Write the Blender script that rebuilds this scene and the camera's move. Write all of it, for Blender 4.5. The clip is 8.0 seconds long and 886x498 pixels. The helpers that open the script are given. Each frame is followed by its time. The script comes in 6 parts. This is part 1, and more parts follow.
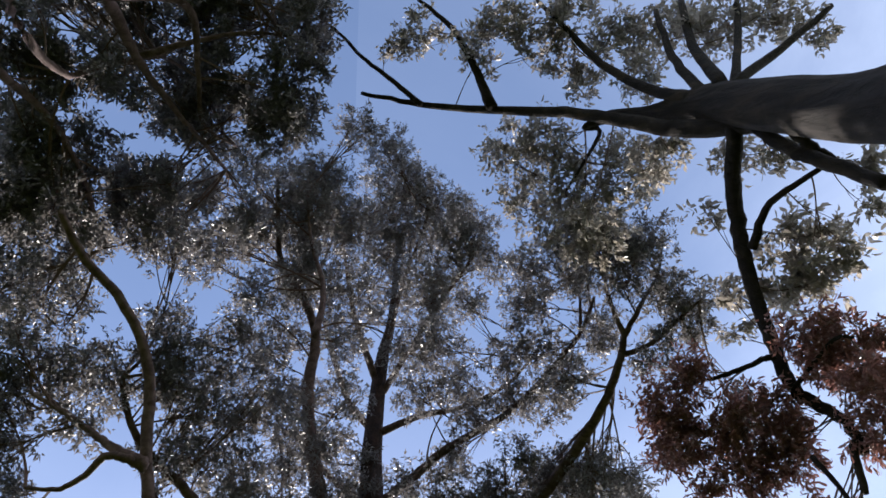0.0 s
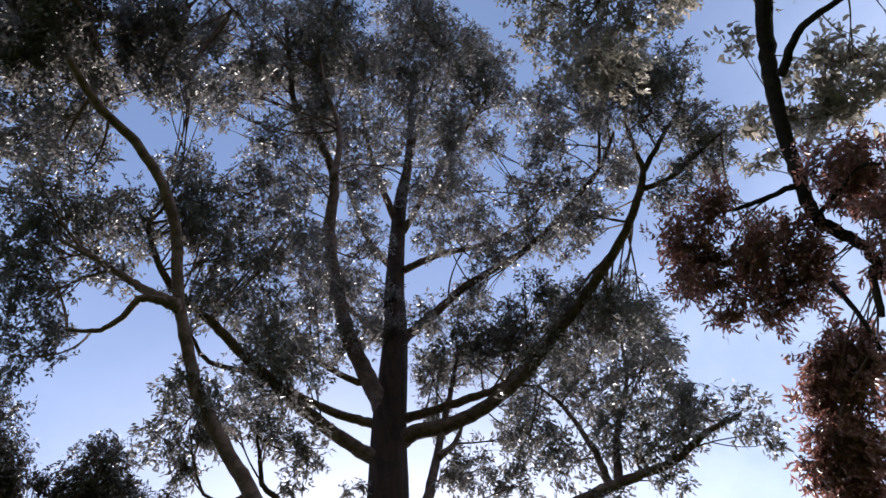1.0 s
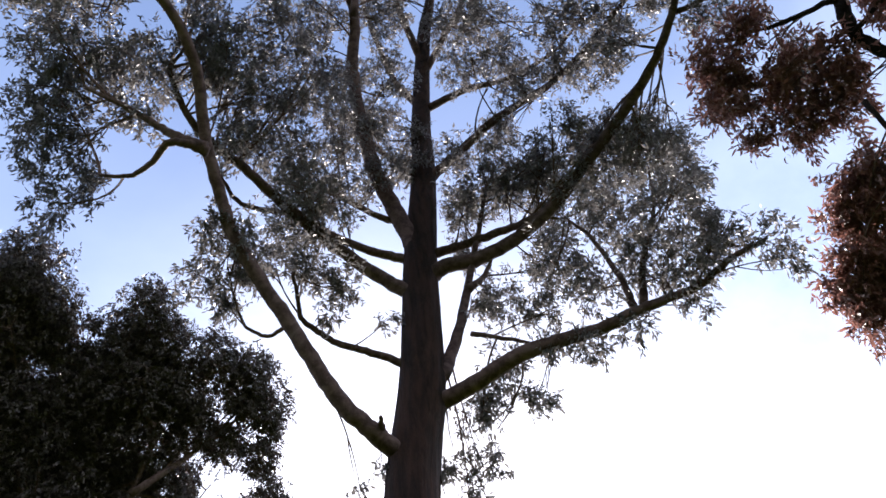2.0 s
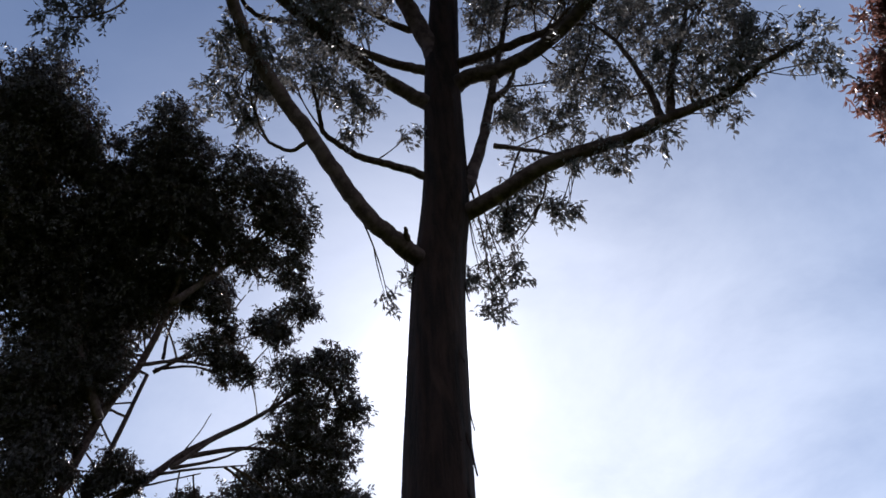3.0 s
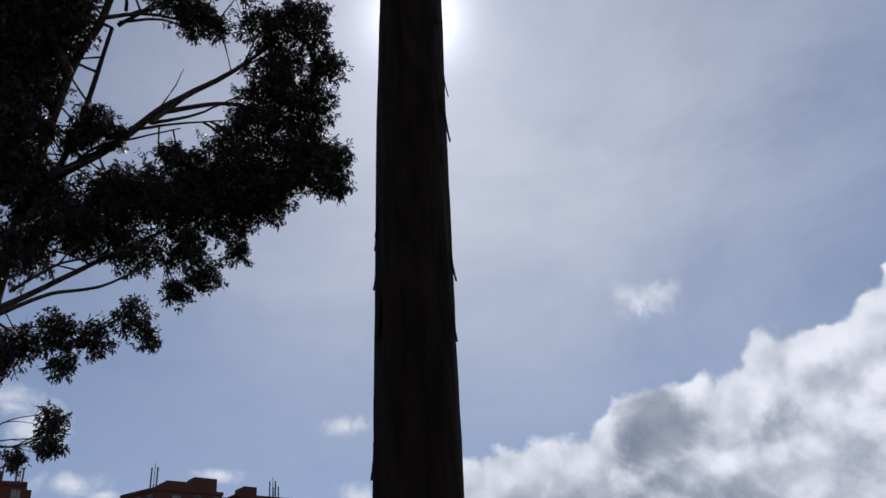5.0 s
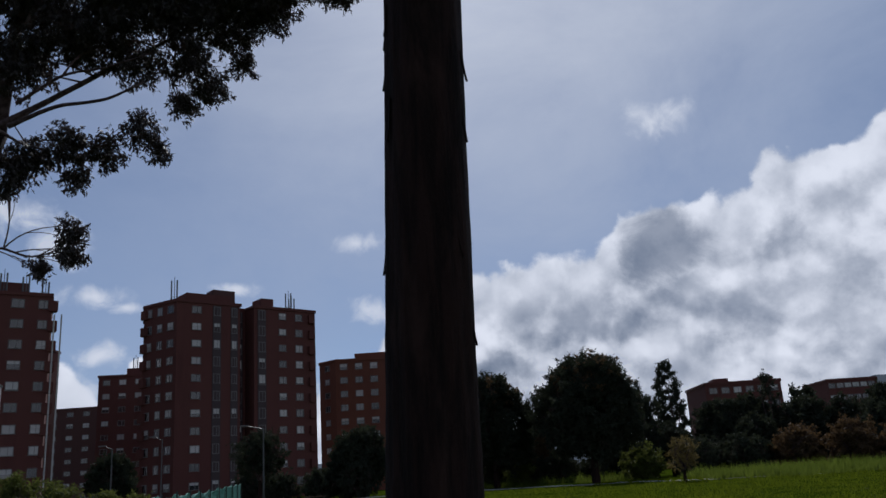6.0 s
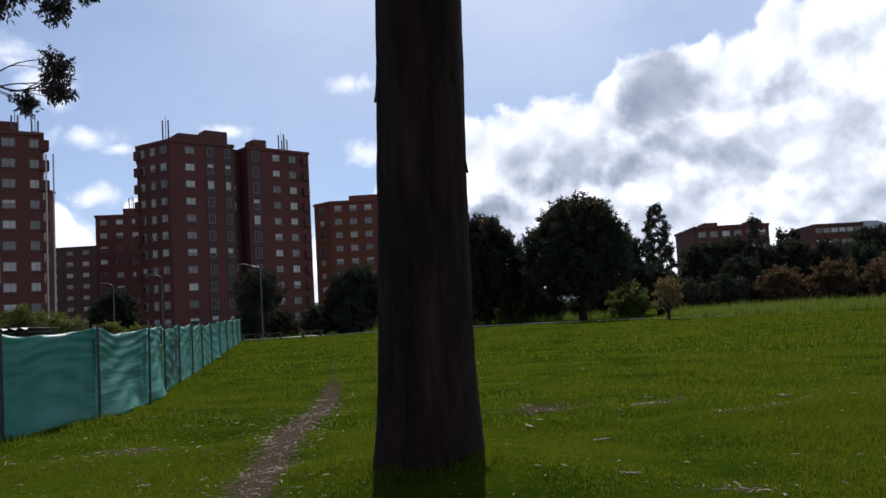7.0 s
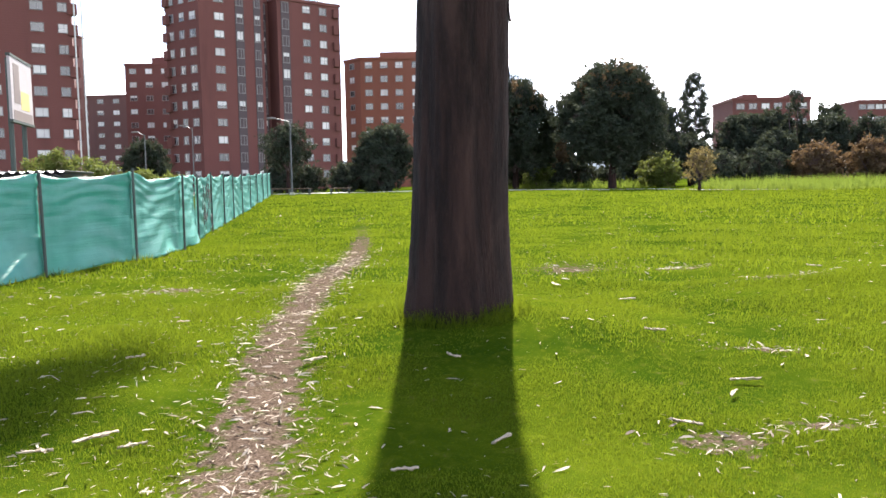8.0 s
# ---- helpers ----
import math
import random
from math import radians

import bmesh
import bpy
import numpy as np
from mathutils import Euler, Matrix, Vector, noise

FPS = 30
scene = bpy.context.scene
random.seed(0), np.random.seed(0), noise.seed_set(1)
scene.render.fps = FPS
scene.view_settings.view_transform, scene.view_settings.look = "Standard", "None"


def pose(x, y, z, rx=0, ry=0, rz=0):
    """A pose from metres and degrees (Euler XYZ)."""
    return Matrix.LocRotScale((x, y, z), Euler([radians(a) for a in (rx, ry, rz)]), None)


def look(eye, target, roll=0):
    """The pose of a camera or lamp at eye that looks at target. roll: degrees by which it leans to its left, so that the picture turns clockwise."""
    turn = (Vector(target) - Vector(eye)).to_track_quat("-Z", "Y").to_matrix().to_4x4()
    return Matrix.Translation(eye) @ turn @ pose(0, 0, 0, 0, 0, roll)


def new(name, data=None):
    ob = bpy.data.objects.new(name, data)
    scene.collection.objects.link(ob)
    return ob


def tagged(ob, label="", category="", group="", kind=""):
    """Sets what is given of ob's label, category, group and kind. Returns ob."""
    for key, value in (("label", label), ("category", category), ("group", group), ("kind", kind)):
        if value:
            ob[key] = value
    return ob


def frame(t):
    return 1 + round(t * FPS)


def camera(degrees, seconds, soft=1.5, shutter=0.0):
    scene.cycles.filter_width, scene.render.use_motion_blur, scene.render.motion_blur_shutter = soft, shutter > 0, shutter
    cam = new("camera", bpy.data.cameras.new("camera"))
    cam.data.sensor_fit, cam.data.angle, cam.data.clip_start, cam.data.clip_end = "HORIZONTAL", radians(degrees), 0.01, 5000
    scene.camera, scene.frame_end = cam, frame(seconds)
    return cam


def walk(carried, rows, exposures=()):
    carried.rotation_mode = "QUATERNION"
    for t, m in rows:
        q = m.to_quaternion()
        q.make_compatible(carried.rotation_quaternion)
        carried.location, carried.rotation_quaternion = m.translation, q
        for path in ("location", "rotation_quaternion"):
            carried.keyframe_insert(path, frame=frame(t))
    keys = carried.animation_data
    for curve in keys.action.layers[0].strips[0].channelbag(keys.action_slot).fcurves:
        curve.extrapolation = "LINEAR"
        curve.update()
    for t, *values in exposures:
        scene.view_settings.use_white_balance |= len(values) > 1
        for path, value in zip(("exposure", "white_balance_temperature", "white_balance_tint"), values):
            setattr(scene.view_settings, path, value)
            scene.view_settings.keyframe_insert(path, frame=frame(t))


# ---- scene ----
# ---- camera ----
cam = camera(57.0, 8.0, soft=1.6)


def held(t, x, y, z, tilt, roll, yaw):
    return t, pose(x, y, z, tilt, 0, yaw) @ pose(0, 0, 0, 0, 0, roll)


walk(cam, [
    held(0, 0.026, -0.112, 1.683, 173.16, -67.77, -69.68),
    held(0.3, 0.012, -0.094, 1.684, 171.71, -48.99, -49.83),
    held(0.5, -0.000, -0.087, 1.688, 170.97, -38.43, -38.73),
    held(0.8, -0.023, -0.084, 1.704, 168.82, -29.71, -29.87),
    held(1, -0.036, -0.079, 1.711, 165.38, -22.32, -22.08),
    held(1.3, -0.045, -0.059, 1.705, 163.02, -17.58, -16.78),
    held(1.5, -0.046, -0.044, 1.694, 161.11, -14.33, -13.21),
    held(1.8, -0.026, -0.032, 1.670, 158.00, -11.26, -9.43),
    held(2, 0.011, -0.030, 1.651, 155.09, -9.76, -6.91),
    held(2.2, 0.046, -0.046, 1.639, 152.35, -7.91, -4.64),
    held(3.3, 0.001, 0.045, 1.646, 138.57, -4.88, -0.20),
    held(3.5, 0.005, 0.051, 1.652, 135.80, -4.76, -0.26),
    held(3.8, 0.023, 0.075, 1.655, 132.20, -5.78, -1.96),
    held(4, 0.034, 0.085, 1.655, 129.79, -5.45, -1.54),
    held(4.5, 0.053, 0.015, 1.717, 123.57, -5.20, -0.24),
    held(4.7, 0.074, -0.027, 1.821, 121.49, -4.85, -0.44),
    held(5.8, 0.047, 0.012, 1.726, 108.49, -3.66, 1.66),
    held(6, 0.047, 0.019, 1.655, 105.75, -3.83, 1.68),
    held(6.2, 0.042, 0.031, 1.592, 103.07, -3.66, 1.39),
    held(6.5, 0.034, 0.043, 1.538, 99.73, -3.55, 1.34),
    held(6.8, 0.054, 0.012, 1.519, 96.82, -3.77, 1.10),
    held(7, 0.065, -0.005, 1.507, 94.80, -3.33, 1.95),
    held(7.3, 0.054, 0.003, 1.468, 90.89, -2.29, 1.57),
    held(7.5, 0.039, 0.007, 1.442, 88.76, -1.60, 1.49),
    held(7.7, 0.022, 0.006, 1.426, 87.03, -1.25, 1.92),
    held(8, -0.004, 0.002, 1.417, 85.28, -1.00, 4.22),
], exposures=[(0.0, 1.4, 6600, 14), (0.5, 1.22, 6550, 14), (1.0, 1.32, 6550, 15), (1.5, 1.25, 6600, 16), (2.0, 1.6, 6650, 16), (2.2, 1.6, 6650, 16), (2.7, 0.8, 6400, 15), (3.3, -0.34, 6000, 13), (4.0, -0.74, 6100, 13), (4.7, -0.74, 6150, 14),
              (5.8, -0.85, 5900, 13), (6.2, -0.92, 5900, 13), (6.5, -0.82, 5950, 13), (6.9, -0.33, 6050, 13), (7.1, 0.1, 6200, 12), (7.3, 0.8, 6400, 11), (7.6, 2.12, 6550, 12), (8.0, 2.27, 6550, 12)])

# ---- sky and sun ----
SUN_EL, SUN_AZ = radians(44.3), radians(-0.8)      # azimuth from +y towards +x
sun_way = Vector((math.sin(SUN_AZ) * math.cos(SUN_EL), math.cos(SUN_AZ) * math.cos(SUN_EL), math.sin(SUN_EL)))
sun = new("sun", bpy.data.lights.new("sun", "SUN"))
sun.data.energy, sun.data.angle, sun.data.color = 5.0, radians(1.2), (1.0, 0.95, 0.87)
sun.matrix_world = look(sun_way * 200, (0, 0, 0))


class Nodes:
    """Small helper to wire a node tree."""

    def __init__(self, tree):
        self.tree = tree
        tree.nodes.clear()

    def add(self, kind, ins=None):
        node = self.tree.nodes.new(kind)
        for key, value in (ins or {}).items():
            self.put(node.inputs[key], value)
        return node

    def put(self, socket, value):
        if isinstance(value, bpy.types.NodeSocket):
            self.tree.links.new(value, socket)
        elif isinstance(value, bpy.types.Node):
            self.tree.links.new(value.outputs[0], socket)
        else:
            socket.default_value = value

    def math(self, op, a, b=0.0, c=0.0, clamp=False):
        node = self.add("ShaderNodeMath", {0: a, 1: b, 2: c})
        node.operation, node.use_clamp = op, clamp
        return node.outputs[0]

    def noise(self, scale, detail=3.0, rough=0.55, where=None, distort=0.0):
        ins = {"Scale": scale, "Detail": detail, "Roughness": rough, "Distortion": distort}
        if where is not None:
            ins["Vector"] = where
        return self.add("ShaderNodeTexNoise", ins).outputs["Fac"]

    def ramp(self, fac, stops, interpolation="LINEAR"):
        node = self.add("ShaderNodeValToRGB", {"Fac": fac})
        node.color_ramp.interpolation = interpolation
        els = node.color_ramp.elements
        els.remove(els[1])
        els[0].position = stops[0][0]
        els[0].color = (stops[0][1],) * 3 + (1,)
        for at, col in stops[1:]:
            els.new(at).color = (col, col, col, 1)
        return node.outputs["Color"]

    def mix(self, fac, a, b, blend="MIX"):
        node = self.add("ShaderNodeMix")
        node.data_type, node.blend_type = "RGBA", blend
        for key, value in ((0, fac), (6, a), (7, b)):
            self.put(node.inputs[key], (*value, 1) if isinstance(value, tuple) and len(value) == 3 else value)
        return node.outputs[2]

    def smooth(self, value, lo, hi):
        node = self.add("ShaderNodeMapRange", {"Value": value, "From Min": lo, "From Max": hi})
        node.interpolation_type = "SMOOTHSTEP"
        return node.outputs[0]


world = bpy.data.worlds.new("sky")
scene.world = world
world.use_nodes = True
n = Nodes(world.node_tree)
way = n.add("ShaderNodeTexCoord").outputs["Generated"]
air = n.add("ShaderNodeTexSky")
air.sky_type, air.sun_disc, air.sun_elevation, air.sun_rotation = "NISHITA", False, SUN_EL, SUN_AZ
air.altitude, air.air_density, air.dust_density, air.ozone_density = 2600, 1.0, 1.4, 1.2
sky = air.outputs[0]
sky = n.mix(1.0, sky, (0.14, 0.14, 0.14), "MULTIPLY")
sep = n.add("ShaderNodeSeparateXYZ", {0: way})
az = n.math("ARCTAN2", sep.outputs[0], sep.outputs[1])
el = n.math("ARCSINE", sep.outputs[2])
dot = n.add("ShaderNodeVectorMath", {0: way, 1: tuple(sun_way)})
dot.operation = "DOT_PRODUCT"
near_sun = dot.outputs["Value"]
# thin bright veil, thickest round the sun and towards the horizon
veil_tex = n.noise(2.2, 7, 0.62, n.add("ShaderNodeMapping", {"Vector": way, "Scale": (1.0, 1.3, 1.6)}).outputs[0], 0.35)
halo = n.smooth(near_sun, 0.72, 1.0)
veil = n.math("MULTIPLY", n.smooth(veil_tex, -0.1, 0.85), n.math("ADD", n.math("MULTIPLY", halo, 0.15), 0.85))
veil = n.math("MULTIPLY", veil, n.math("ADD", n.math("MULTIPLY", n.smooth(el, 1.35, 0.45), 0.92), 0.06))
veil = n.math("MULTIPLY", veil, n.math("ADD", n.math("MULTIPLY", n.smooth(az, -0.75, 0.1), 0.5), 0.5))
veil_col = n.mix(n.math("POWER", halo, 3.0), (0.77, 0.90, 1.14), (1.25, 1.30, 1.38))
sky = n.mix(veil, sky, veil_col)
theta = n.math("ARCCOSINE", n.math("MINIMUM", near_sun, 0.999999))
ring = n.math("DIVIDE", theta, 0.048)
glow = n.math("MULTIPLY", n.math("EXPONENT", n.math("MULTIPLY", n.math("MULTIPLY", ring, ring), -1.0)), 2.0)
glow = n.math("ADD", glow, n.math("MULTIPLY", n.math("EXPONENT", n.math("DIVIDE", theta, -0.14)), 0.7))
sky = n.mix(1.0, sky, n.add("ShaderNodeCombineXYZ", {0: glow, 1: glow, 2: glow}).outputs[0], "ADD")
# heaped clouds: their upper edge by azimuth, -0.7 to 0.7 rad
across = n.math("MULTIPLY_ADD", az, 1 / 1.4, 0.5)
top = n.math("ADD", n.ramp(across, [(0.057, 0.198), (0.104, 0.204), (0.156, 0.186), (0.187, 0.121), (0.219, 0.164), (0.251, 0.106), (0.400, 0.111), (0.431, 0.189), (0.462, 0.221), (0.509, 0.238), (0.565, 0.248), (0.614, 0.235), (0.643, 0.274), (0.669, 0.297), (0.710, 0.275), (0.750, 0.292), (0.785, 0.316), (0.831, 0.333), (0.861, 0.342), (0.943, 0.400), (1.000, 0.300)]), n.math("MULTIPLY", n.smooth(az, 0.30, 0.46), 0.035))
head = n.math("ABSOLUTE", n.math("SUBTRACT", az, 0.238))
top = n.math("ADD", top, n.math("MULTIPLY", n.smooth(head, 0.10, 0.015), 0.04))


def heaped(where):
    """Lumpy cloud relief: rounded heads of three sizes."""
    warp = n.add("ShaderNodeTexNoise", {"Vector": where, "Scale": 11.0, "Detail": 6.0, "Roughness": 0.6}).outputs["Color"]
    mul = n.add("ShaderNodeVectorMath", {0: warp, 1: (0.075, 0.075, 0.075)})
    mul.operation = "MULTIPLY"
    bent = n.add("ShaderNodeVectorMath", {0: where, 1: mul.outputs[0]}).outputs[0]
    total = n.math("MULTIPLY", n.math("SUBTRACT", n.noise(6.0, 8, 0.55, where, 0.1), 0.5), 0.13)
    for scale, amount in ((8.0, 0.085), (19.0, 0.045), (43.0, 0.020)):
        cells = n.add("ShaderNodeTexVoronoi", {"Vector": bent, "Scale": scale})
        cells.feature = "SMOOTH_F1"
        total = n.math("ADD", total, n.math("MULTIPLY", n.math("SUBTRACT", 0.42, cells.outputs["Distance"]), amount))
    return total


relief = heaped(way)
higher = heaped(n.add("ShaderNodeVectorMath", {0: way, 1: (-0.008, 0.0, 0.022)}).outputs[0])
lit = n.smooth(n.math("SUBTRACT", relief, higher), -0.036, 0.027)
edge = n.math("ADD", n.math("SUBTRACT", top, el), relief)
heap = n.smooth(edge, -0.002, 0.012)
grey = n.noise(5.0, 7, 0.6, way, 0.3)
grey_fine = n.noise(12.0, 8, 0.62, way, 0.5)
core = 0.0
for pa, pe, pw, ph in [(0.242, 0.243, 0.054, 0.054)]:
    du = n.math("DIVIDE", n.math("SUBTRACT", az, pa), pw)
    dv = n.math("DIVIDE", n.math("SUBTRACT", el, pe), ph)
    far_off = n.math("SQRT", n.math("ADD", n.math("MULTIPLY", du, du), n.math("MULTIPLY", dv, dv)))
    core = n.math("MAXIMUM", core, n.smooth(n.math("ADD", far_off, n.math("MULTIPLY", n.math("SUBTRACT", grey_fine, 0.5), 1.9)), 1.25, 0.45))
shade = n.math("MULTIPLY", n.smooth(edge, 0.015, 0.08), n.math("SUBTRACT", 1.0, lit))
shade = n.math("MULTIPLY", shade, n.math("ADD", 0.42, n.math("MULTIPLY", n.smooth(grey, 0.42, 0.62), 0.58)))
shade = n.math("MAXIMUM", shade, n.math("MULTIPLY", core, n.math("SUBTRACT", 1.0, n.math("MULTIPLY", lit, 0.25))))
heap_col = n.mix(shade, n.mix(lit, (1.02, 1.08, 1.18), (1.8, 1.82, 1.86)), (0.34, 0.42, 0.56))
heap = n.math("MULTIPLY", heap, n.smooth(el, -0.02, 0.05))
sky = n.mix(heap, sky, heap_col)
# single puffs: azimuth, elevation, half width, half height
puff_tex = n.noise(30.0, 6, 0.6, way, 0.4)
puff = 0.0
for pa, pe, pw, ph in [(0.25, 0.4, 0.035, 0.019), (0.276, 0.405, 0.021, 0.014), (-0.139, 0.287, 0.024, 0.011), (-0.435, 0.158, 0.028, 0.012), (-0.127, 0.204, 0.021, 0.014), (-0.288, 0.235, 0.024, 0.008), (-0.456, 0.118, 0.031, 0.017), (-0.53, 0.312, 0.042, 0.019), (-0.483, 0.278, 0.031, 0.021), (-0.449, 0.225, 0.038, 0.012), (-0.412, 0.213, 0.021, 0.006)]:
    du = n.math("DIVIDE", n.math("SUBTRACT", az, pa), pw)
    dv = n.math("DIVIDE", n.math("SUBTRACT", el, pe), ph)
    far_off = n.math("SQRT", n.math("ADD", n.math("MULTIPLY", du, du), n.math("MULTIPLY", dv, dv)))
    one = n.smooth(n.math("ADD", far_off, n.math("MULTIPLY", n.math("SUBTRACT", puff_tex, 0.5), 3.2)), 1.5, -0.3)
    puff = n.math("MAXIMUM", one, puff)
sky = n.mix(n.math("MULTIPLY", puff, 0.9), sky, (1.6, 1.63, 1.68))
back = n.add("ShaderNodeBackground", {"Color": sky, "Strength": 0.78})
n.add("ShaderNodeOutputWorld", {"Surface": back})


# ---- materials ----
def material(name):
    m = bpy.data.materials.new(name)
    m.use_nodes = True
    return m, Nodes(m.node_tree)


def finish(n, color, rough=0.7, bump=None, strength=0.4, dist=0.02, metal=0.0, **more):
    ins = {"Base Color": (*color, 1) if isinstance(color, tuple) else color, "Roughness": rough, "Metallic": metal, "Specular IOR Level": 0.18}
    if bump is not None:
        ins["Normal"] = n.add("ShaderNodeBump", {"Height": bump, "Strength": strength, "Distance": dist}).outputs[0]
    ins.update(more)
    shader = n.add("ShaderNodeBsdfPrincipled", ins)
    out = n.add("ShaderNodeOutputMaterial", {"Surface": shader.outputs[0]})
    return shader, out


def place(n):
    return n.add("ShaderNodeTexCoord").outputs["Object"]


def stretched(n, sx, sy, sz):
    return n.add("ShaderNodeMapping", {"Vector": place(n), "Scale": (sx, sy, sz)}).outputs[0]


def plain(name, color, rough=0.7, metal=0.0, scale=3.0, vary=0.25, bump=0.15):
    m, n = material(name)
    where = place(n)
    big, fine = n.noise(scale, 4, 0.6, where), n.noise(scale * 14, 4, 0.6, where)
    dark = tuple(c * (1 - vary) for c in color)
    light = tuple(min(1, c * (1 + vary)) for c in color)
    col = n.mix(n.math("MULTIPLY_ADD", fine, 0.4, n.math("MULTIPLY", big, 0.6)), dark, light)
    finish(n, col, rough, fine, bump, 0.01, metal)
    return m


def leaf_material(name, dark, light, through_col, mixing=0.3, gloss=0.38):
    m, n = material(name)
    pick = n.add("ShaderNodeNewGeometry").outputs["Random Per Island"]
    patch = n.noise(0.5, 2, 0.5, place(n))
    col = n.mix(n.math("MULTIPLY_ADD", pick, 0.6, n.math("MULTIPLY", patch, 0.4)), dark, light)
    front = n.add("ShaderNodeBsdfPrincipled", {"Base Color": col, "Roughness": gloss, "Specular IOR Level": 0.28 if gloss < 0.55 else 0.03})
    thin = n.add("ShaderNodeBsdfTranslucent", {"Color": (*through_col, 1)})
    both = n.add("ShaderNodeMixShader", {0: mixing, 1: front.outputs[0], 2: thin.outputs[0]})
    n.add("ShaderNodeOutputMaterial", {"Surface": both.outputs[0]})
    return m


def bark_material(name, dark, mid, light, streak=9.0, bump=0.9, grain=0.10):
    m, n = material(name)
    long = stretched(n, 1, 1, grain)
    fibre = n.noise(streak, 6, 0.62, long, 0.4)
    strip = n.noise(streak * 0.35, 4, 0.6, stretched(n, 1, 1, min(1.0, 2.2 * grain)), 0.6)
    fine = n.noise(streak * 6, 5, 0.65, stretched(n, 1, 1, min(1.0, 3 * grain)))
    col = n.mix(n.smooth(fibre, 0.35, 0.65), dark, mid)
    col = n.mix(n.math("MULTIPLY", n.smooth(strip, 0.50, 0.75), 0.55), col, light)
    col = n.mix(n.math("MULTIPLY", n.smooth(fine, 0.5, 0.8), 0.35), col, light)
    finish(n, col, 0.9, n.math("MULTIPLY_ADD", fine, 0.3, fibre), bump, 0.05)
    return m


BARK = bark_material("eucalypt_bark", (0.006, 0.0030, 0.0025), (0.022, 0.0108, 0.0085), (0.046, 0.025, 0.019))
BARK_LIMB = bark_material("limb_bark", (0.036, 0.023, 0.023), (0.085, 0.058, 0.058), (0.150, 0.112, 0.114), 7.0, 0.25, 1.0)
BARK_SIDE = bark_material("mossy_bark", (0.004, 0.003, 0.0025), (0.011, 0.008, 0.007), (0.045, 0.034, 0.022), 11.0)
TWIG = plain("twig", (0.075, 0.048, 0.042), 0.85)
LEAF = leaf_material("eucalypt_leaf", (0.013, 0.017, 0.025), (0.092, 0.094, 0.104), (0.20, 0.185, 0.18), 0.28, 0.5)
LEAF_SIDE = leaf_material("side_leaf", (0.036, 0.036, 0.036), (0.145, 0.138, 0.125), (0.40, 0.36, 0.31), 0.42)
LEAF_RUSSET = leaf_material("russet_leaf", (0.036, 0.019, 0.020), (0.13, 0.066, 0.060), (0.32, 0.15, 0.125), 0.34, 0.40)
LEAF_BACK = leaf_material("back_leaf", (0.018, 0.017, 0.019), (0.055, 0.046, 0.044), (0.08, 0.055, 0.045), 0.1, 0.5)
LEAF_PARK = leaf_material("park_leaf", (0.020, 0.026, 0.020), (0.037, 0.044, 0.030), (0.07, 0.08, 0.04), 0.16, 0.75)
# Rust leaf; on the round trees its colour stands in for sunlit crown tops.
LEAF_RUST_SUNLIT = leaf_material("rust_sunlit_leaf", (0.035, 0.028, 0.016), (0.11, 0.072, 0.042), (0.18, 0.11, 0.05), 0.25, 0.6)
LEAF_BRIGHT = leaf_material("bright_leaf", (0.032, 0.048, 0.012), (0.085, 0.105, 0.025), (0.16, 0.18, 0.04), 0.3, 0.6)
LEAF_YELLOW = leaf_material("yellow_leaf", (0.07, 0.06, 0.025), (0.18, 0.14, 0.06), (0.24, 0.18, 0.06), 0.3, 0.6)
GRASS = leaf_material("grass_blade", (0.012, 0.024, 0.002), (0.076, 0.100, 0.008), (0.132, 0.170, 0.010), 0.42, 0.7)
REED = leaf_material("tall_grass", (0.035, 0.058, 0.010), (0.095, 0.125, 0.022), (0.16, 0.21, 0.03), 0.4, 0.6)
LITTER = leaf_material("dry_litter", (0.060, 0.042, 0.030), (0.46, 0.39, 0.31), (0.28, 0.23, 0.15), 0.12, 0.6)
STEEL = plain("galvanised_steel", (0.10, 0.102, 0.105), 0.5, 0.6)
POLE_DARK = plain("dark_post", (0.05, 0.06, 0.055), 0.7)
POLE_WHITE = plain("white_pipe", (0.42, 0.41, 0.39), 0.6)
CONCRETE = plain("concrete", (0.36, 0.34, 0.31), 0.9, 0, 1.5)
ROOF_GREY = plain("roof_grey", (0.22, 0.21, 0.21), 0.8, 0, 0.6)
FRAME_PALE = plain("window_frame_paint", (0.17, 0.155, 0.15), 0.6)
SPANDREL = plain("spandrel_panel", (0.056, 0.040, 0.042), 0.5, 0, 0.7, 0.3)
BLIND = plain("window_blind", (0.48, 0.46, 0.44), 0.8, 0, 2.0)
# Blue haze of distance is mixed into the hill colour.
HILL = plain("far_hill", (0.040, 0.060, 0.082), 0.95, 0, 0.01)
BENCH_WOOD = plain("bench_wood", (0.12, 0.08, 0.055), 0.8)
SCRIBBLE = plain("black_spray", (0.015, 0.016, 0.018), 0.6)
POSTER = plain("billboard_sheet", (0.30, 0.27, 0.27), 0.5, 0, 0.5)
POSTER_YELLOW = plain("billboard_yellow", (0.42, 0.34, 0.12), 0.5, 0, 0.8)
POSTER_DARK = plain("billboard_print", (0.14, 0.11, 0.10), 0.5, 0, 0.8)


